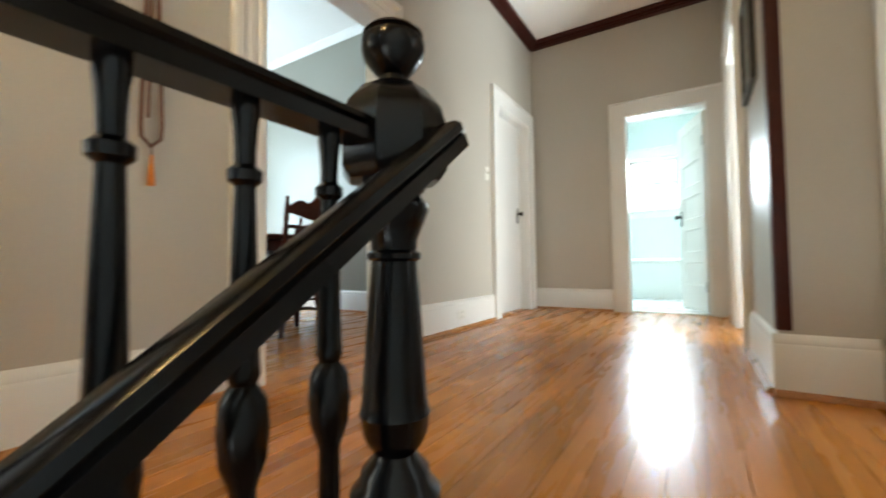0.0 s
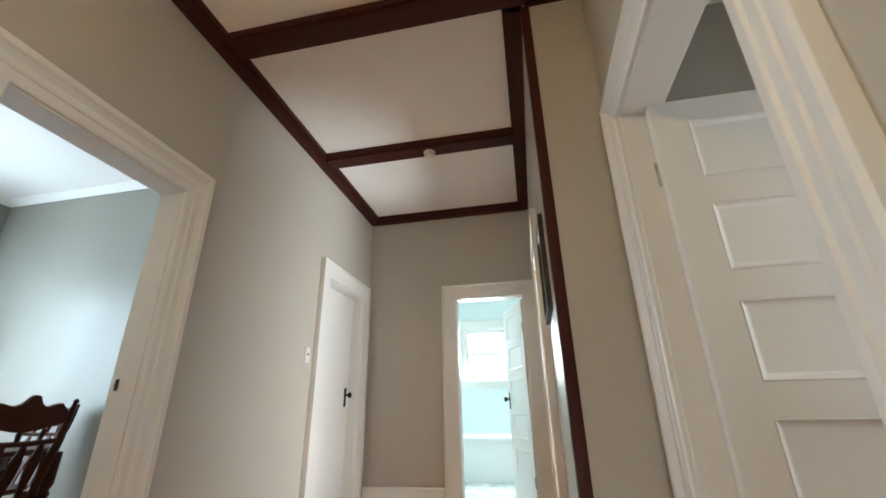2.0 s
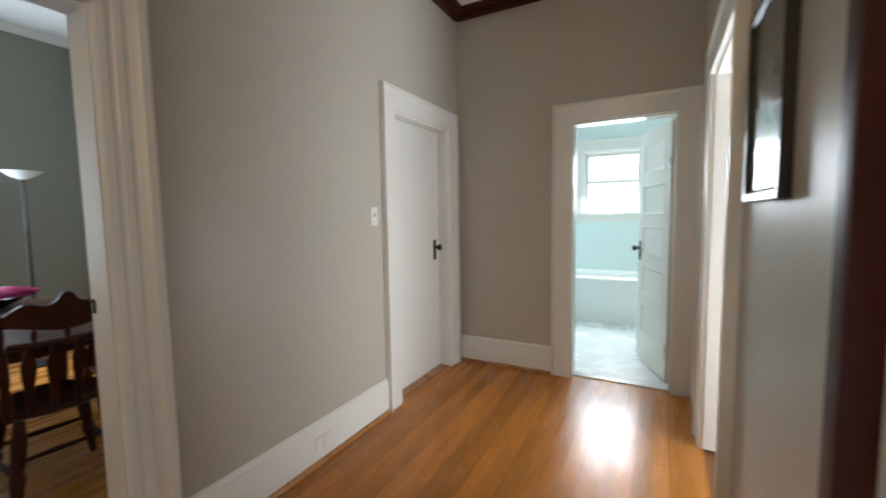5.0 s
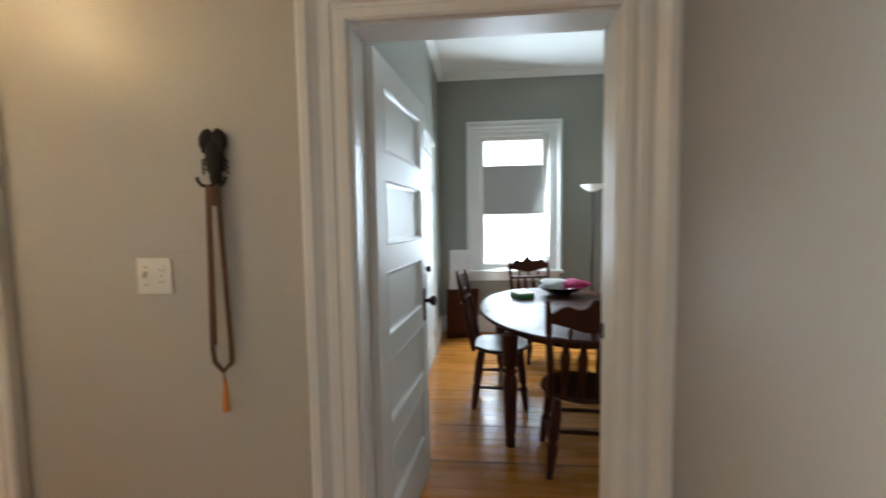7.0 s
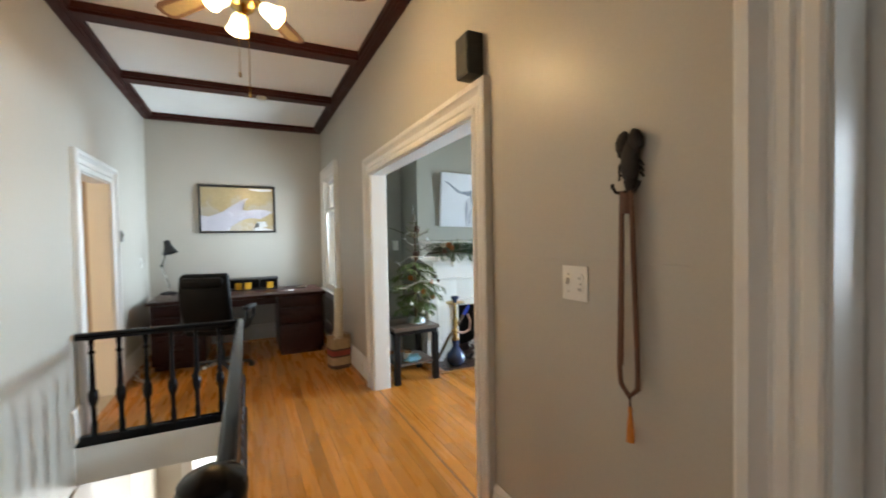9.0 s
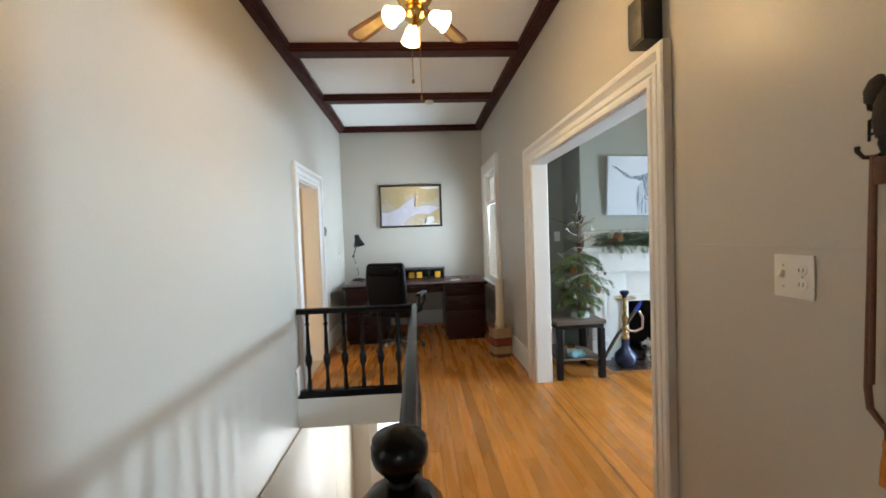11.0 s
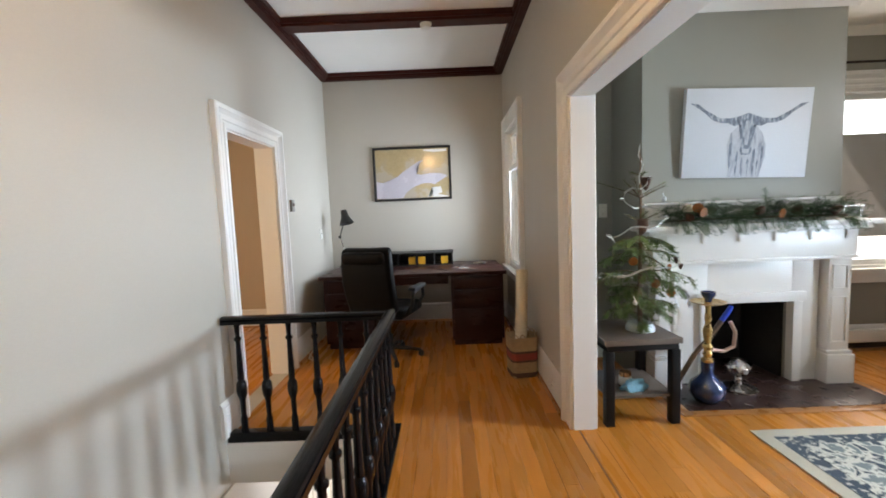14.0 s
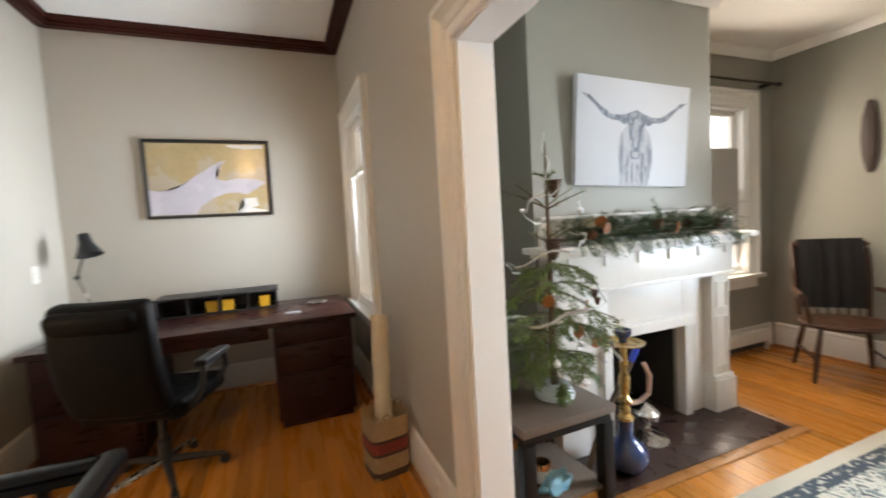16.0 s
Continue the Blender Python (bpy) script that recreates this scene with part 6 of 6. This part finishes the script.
part("fins", blk(-4.95, 0.024, 0.035, -3.79, 0.05, 0.088), BLKPLASTIC, ht)
wall_plate(pose(-2.0, LIV[0] + 0.001, 1.33), 0.072, 0.118, "white outlet plate in the dark alcove", [("toggle", 0)])

# ================= dining room =================
CHERRY = material("dark_cherry_wood", (0.062, 0.018, 0.010), 0.40, vary=0.3, scale=8, grain=50, bump=0.03, spec=0.12)
table = thing("dining_table", pose(-3.22, 2.43, 0), "dark polished oval dining table with turned legs", "table")
tp = lathe(((0, 0.715), (0.94, 0.715), (0.985, 0.722), (1.0, 0.735), (0.99, 0.748), (0.97, 0.75), (0, 0.75)), 56)
tp.transform(Matrix.Diagonal((0.90, 0.64, 1, 1)))
part("tabletop", tp, CHERRY, table)
ap = lathe(((0.70, 0.63), (0.73, 0.63), (0.73, 0.714), (0.70, 0.714), (0.70, 0.63)), 40)
ap.transform(Matrix.Diagonal((0.90, 0.64, 1, 1)))
part("apron", ap, CHERRY, table)
TLEG = ((0, 0), (0.026, 0), (0.031, 0.03), (0.026, 0.06), (0.036, 0.12), (0.043, 0.30), (0.048, 0.42), (0.034, 0.46), (0.043, 0.48), (0.034, 0.50), (0.048, 0.53), (0.050, 0.71), (0, 0.71))
for sx, sy in ((-1, -1), (1, -1), (1, 1), (-1, 1)):
    part("leg", lathe(TLEG, 16), CHERRY, table, m=pose(sx * 0.63, sy * 0.45, 0))


def dining_chair(m, label):
    """Local: the sitter faces +y."""
    ch = thing("dining_chair", m, label, "chair", "chairs round the dining table")
    st = lathe(((0, 0.425), (0.9, 0.425), (1.0, 0.44), (0.97, 0.458), (0.7, 0.452), (0, 0.448)), 32)
    st.transform(Matrix.Diagonal((0.235, 0.22, 1, 1)))
    part("seat", st, CHERRY, ch)
    LG = ((0, 0), (0.017, 0), (0.022, 0.08), (0.030, 0.17), (0.020, 0.20), (0.028, 0.22), (0.030, 0.33), (0.020, 0.43), (0, 0.43))
    for sx, sy in ((-1, 1), (1, 1), (-1, -1), (1, -1)):
        part("leg", lathe(LG, 12), CHERRY, ch, m=pose(sx * 0.205, sy * 0.195, 0, sy * 7, -sx * 7, 0))
    for sx in (-1, 1):
        part("stretcher", tube([(sx * 0.188, -0.17, 0.16), (sx * 0.188, 0, 0.165), (sx * 0.188, 0.17, 0.16)], [0.009, 0.015, 0.009]), CHERRY, ch)
    part("stretcher", tube([(-0.188, 0, 0.165), (0, 0, 0.17), (0.188, 0, 0.165)], [0.009, 0.015, 0.009]), CHERRY, ch)
    part("stretcher", tube([(-0.185, 0.17, 0.22), (0, 0.175, 0.22), (0.185, 0.17, 0.22)], [0.009, 0.014, 0.009]), CHERRY, ch)
    tilt = pose(0, -0.19, 0.445, 11)
    for sx in (-1, 1):
        part("back_post", lathe(((0, 0), (0.016, 0), (0.021, 0.10), (0.015, 0.16), (0.021, 0.20), (0.019, 0.33), (0.014, 0.36), (0.019, 0.40), (0.017, 0.50), (0.011, 0.545), (0.015, 0.56), (0, 0.575)), 12),
             CHERRY, ch, m=tilt @ pose(sx * 0.195, 0, 0, 0, sx * 3.0))
    # shaped crest rail
    bm = bmesh.new()
    n = 24
    for y in (-0.011, 0.011):
        for k in range(n + 1):
            x = -0.215 + 0.43 * k / n
            u = abs(x) / 0.215
            top = 0.555 - 0.05 * u ** 2 + 0.018 * math.cos(u * 9.5) * (1 - u * 0.4) + (0.018 if u < 0.16 else 0)
            low = 0.43 - 0.018 * math.cos(u * 3.1)
            bend = -0.035 * (1 - u ** 2)
            bm.verts.new((x, y + bend, low))
            bm.verts.new((x, y + bend, top))
    bm.verts.ensure_lookup_table()
    w = 2 * (n + 1)
    for k in range(n):
        a, b = 2 * k, 2 * k + 2
        bm.faces.new([bm.verts[i] for i in (a, b, b + 1, a + 1)])
        bm.faces.new([bm.verts[i] for i in (w + a, w + a + 1, w + b + 1, w + b)])
        bm.faces.new([bm.verts[i] for i in (a + 1, b + 1, w + b + 1, w + a + 1)])
        bm.faces.new([bm.verts[i] for i in (a, w + a, w + b, b)])
    for a in (0, 2 * n):
        bm.faces.new([bm.verts[i] for i in (a, a + 1, w + a + 1, w + a)])
    bmesh.ops.recalc_face_normals(bm, faces=bm.faces)
    part("crest_rail", bm, CHERRY, ch, m=tilt)
    part("mid_rail", tube([(-0.195, 0, 0.355), (-0.1, -0.028, 0.355), (0, -0.036, 0.355), (0.1, -0.028, 0.355), (0.195, 0, 0.355)], 0.014), CHERRY, ch, m=tilt)
    for x in (-0.11, 0, 0.11):
        part("spindle", tube([(x, -0.032 + abs(x) * 0.1, 0.36), (x, -0.032 + abs(x) * 0.1, 0.40), (x, -0.034 + abs(x) * 0.1, 0.425)], [0.007, 0.013, 0.008]), CHERRY, ch, m=tilt)
    for x in (-0.13, -0.045, 0.045, 0.13):
        sp = bmesh.new()
        prof = ((0.0, 0.010), (0.10, 0.011), (0.20, 0.024), (0.26, 0.027), (0.30, 0.018), (0.35, 0.010))
        ls = []
        for z, hw in prof:
            yb = -0.034 * z / 0.35 * (1 - (x / 0.2) ** 2)
            ls.append([sp.verts.new((x + dx * hw, yb + dy, z)) for dx, dy in ((-1, -0.006), (1, -0.006), (1, 0.006), (-1, 0.006))])
        for a, b in zip(ls, ls[1:]):
            for q in range(4):
                sp.faces.new((a[q], a[(q + 1) % 4], b[(q + 1) % 4], b[q]))
        bmesh.ops.recalc_face_normals(sp, faces=sp.faces)
        part("splat", sp, CHERRY, ch, m=tilt)
    return ch


c0 = dining_chair(pose(-2.46, 2.38, 0, 0, 0, 87), "dark cherry dining chair with arrow splats, back towards the doorway")
c1 = tagged(copy_thing(c0, pose(-3.27, 1.95, 0, 0, 0, -4)), "dark cherry dining chair drawn up to the table's side")
c2 = tagged(copy_thing(c0, pose(-4.30, 2.40, 0, 0, 0, -74)), "dark cherry dining chair before the bright window")
c3 = tagged(copy_thing(c0, pose(-3.40, 3.12, 0, 0, 0, 180)), "dark cherry dining chair on the table's far side")

gbox = thing("food_box", pose(-3.60, 2.15, 0.75, 0, 0, 20), "small green and white box lying on the table", "box")
part("lower_half", blk(-0.10, -0.07, 0, 0.10, 0.07, 0.035, 0.004), material("green_card", (0.05, 0.22, 0.07), 0.4, vary=0.1), gbox)
part("lid", blk(-0.10, -0.07, 0.035, 0.10, 0.07, 0.052, 0.004), material("pale_card", (0.55, 0.62, 0.50), 0.4, vary=0.1), gbox)
bowl = thing("bowl", pose(-3.74, 2.50, 0.75), "wide dark bowl heaped with white and pink cloth", "bowl")
part("bowl_body", lathe(((0, 0), (0.08, 0.0), (0.09, 0.012), (0.17, 0.05), (0.20, 0.075), (0.195, 0.075), (0.165, 0.055), (0.08, 0.015), (0, 0.015)), 28), material("dark_glass_bowl", (0.03, 0.03, 0.035), 0.2), bowl)


part("white_cloth", heap(0.13, 0.06, 3.0), material("white_cotton", (0.7, 0.68, 0.66), 0.9), bowl, m=pose(-0.03, -0.04, 0.075))
part("pink_cloth", heap(0.10, 0.05, 8.0, 1.4), material("magenta_cotton", (0.55, 0.03, 0.16), 0.8), bowl, m=pose(0.02, 0.10, 0.085))
torch = thing("floor_lamp", pose(-4.85, 3.06, 0), "black torchiere floor lamp with a white glass bowl", "lamp")
part("base", lathe(((0, 0), (0.13, 0), (0.13, 0.015), (0.03, 0.04), (0.012, 0.06), (0, 0.06)), 24), BLKPLASTIC, torch)
part("pole", lathe(((0, 0.05), (0.012, 0.05), (0.012, 1.2), (0.016, 1.21), (0.016, 1.24), (0.012, 1.25), (0.012, 1.70), (0.03, 1.72), (0, 1.72)), 12), BLKPLASTIC, torch)
part("shade", lathe(((0.0, 1.71), (0.03, 1.715), (0.09, 1.745), (0.14, 1.79), (0.135, 1.79), (0.085, 1.752), (0, 1.725)), 28), material("white_glass_bowl", (0.85, 0.84, 0.80), 0.3), torch, "white glass bowl")
bd = thing("wooden_tray", pose(-4.98, 1.56, 0, 0, 0, -75), "brown wooden tray leaning in the corner", "tray")
part("panel_board", blk(-0.19, 0, 0, 0.19, 0.03, 0.62, 0.004, m=pose(0, 0, 0, -9)), CHERRY, bd)
wb = thing("leaning_canvas", pose(-4.98, 1.52, 0.60, 0, 0, -75), "white blank canvas standing on the brown panel", "canvas")
part("canvas_board", blk(-0.12, 0, 0, 0.12, 0.025, 0.47, 0.003, m=pose(0, 0.10, 0.01, -9)), material("white_canvas", (0.75, 0.76, 0.78), 0.8), wb)

# ================= bathroom =================
tub = thing("bathtub", pose(0, 0, 0), "white built-in bathtub under the bathroom window", "bathtub")
part("apron", blk(-1.145, 6.74, 0.0, 0.855, 6.80, 0.52, 0.01), PORCELAIN, tub)
rim = casing_mesh("x", 0, 1, -1.0, 0.72, 0, 0.55, ((0, -0.10), (0, 0.0), (0.02, 0.03), (0.11, 0.03), (0.13, 0.015), (0.13, -0.02)), closed=True)
rim.transform(Matrix(((1, 0, 0, 0), (0, 0, 1, 6.84), (0, 1, 0, 0.53), (0, 0, 0, 1))))
part("rim", rim, PORCELAIN, tub)
part("basin", blk(-1.02, 6.82, 0.05, 0.74, 7.41, 0.08, 0.01), PORCELAIN, tub)

# plaster seam along the hall wall
structure("trim_seam", blk(WL - 0.001, 0.30, 1.318, WL + 0.0022, 1.12, 1.3245, 0.0008, 1), WALL, "faint horizontal plaster seam in the greige wall", "wall seam")

# strike plate and a screw hole in the dining door's jamb
structure("strike_plate", blk(-1.474, 2.200, 1.015, -1.458, 2.206, 1.065, 0.001, 1), IRON, "small dark strike plate in the dining door jamb", "strike plate")

# ---- floorboards ----
def unit_board():
    bm = bmesh.new()
    box(bm, 0, 0, 0, 1, 1, 1)
    bmesh.ops.recalc_face_normals(bm, faces=bm.faces)
    me = bpy.data.meshes.new("floorboard")
    bm.to_mesh(me)
    bm.free()
    me.materials.append(BOARD)
    return me


BOARD_MESH = unit_board()


def lay(floor, x0, y0, x1, y1, w, length, seed, holes=()):
    rnd = random.Random(seed)
    x = x0
    while x < x1 - 0.01:
        xe = min(x + w, x1)
        spans = [(y0, y1)]
        for hx0, hy0, hx1, hy1 in holes:
            if xe > hx0 + 0.002 and x < hx1:
                spans = [s for a, b in spans for s in ((a, min(b, hy0)), (max(a, hy1), b)) if s[1] - s[0] > 0.02]
        for a, b in spans:
            y = a
            cut = rnd.uniform(0.3, 1.0) * length
            while y < b - 0.01:
                ye = min(y + cut, b)
                if b - ye < 0.25:
                    ye = b
                o = new("floorboard", BOARD_MESH)
                o.parent = floor
                o.matrix_basis = Matrix.Translation((x + 0.0006, y + 0.0005, -0.018)) @ Matrix.Diagonal((xe - x - 0.0012, ye - y - 0.001, 0.018 + rnd.uniform(-0.0004, 0.0), 1))
                y = ye
                cut = rnd.uniform(0.6, 1.3) * length
        x = xe


lay(FLOOR_HALL, WI, YS, WS, YN + 0.06, 0.083, 2.6, 1, [(HOLE[0], HOLE[1], 2.0, HOLE[3]), (WR + 0.001, YJ, 2.0, 9)])
lay(FLOOR_LIVING, XW, LIV[0], WI, LIV[1], 0.083, 2.8, 2)
lay(FLOOR_DINING, XW, DIN[0], WI, DIN[1], 0.083, 2.3, 3)
lay(FLOOR_SIDE, WS, -4.6, 3.05, 0.3, 0.083, 3.0, 4)
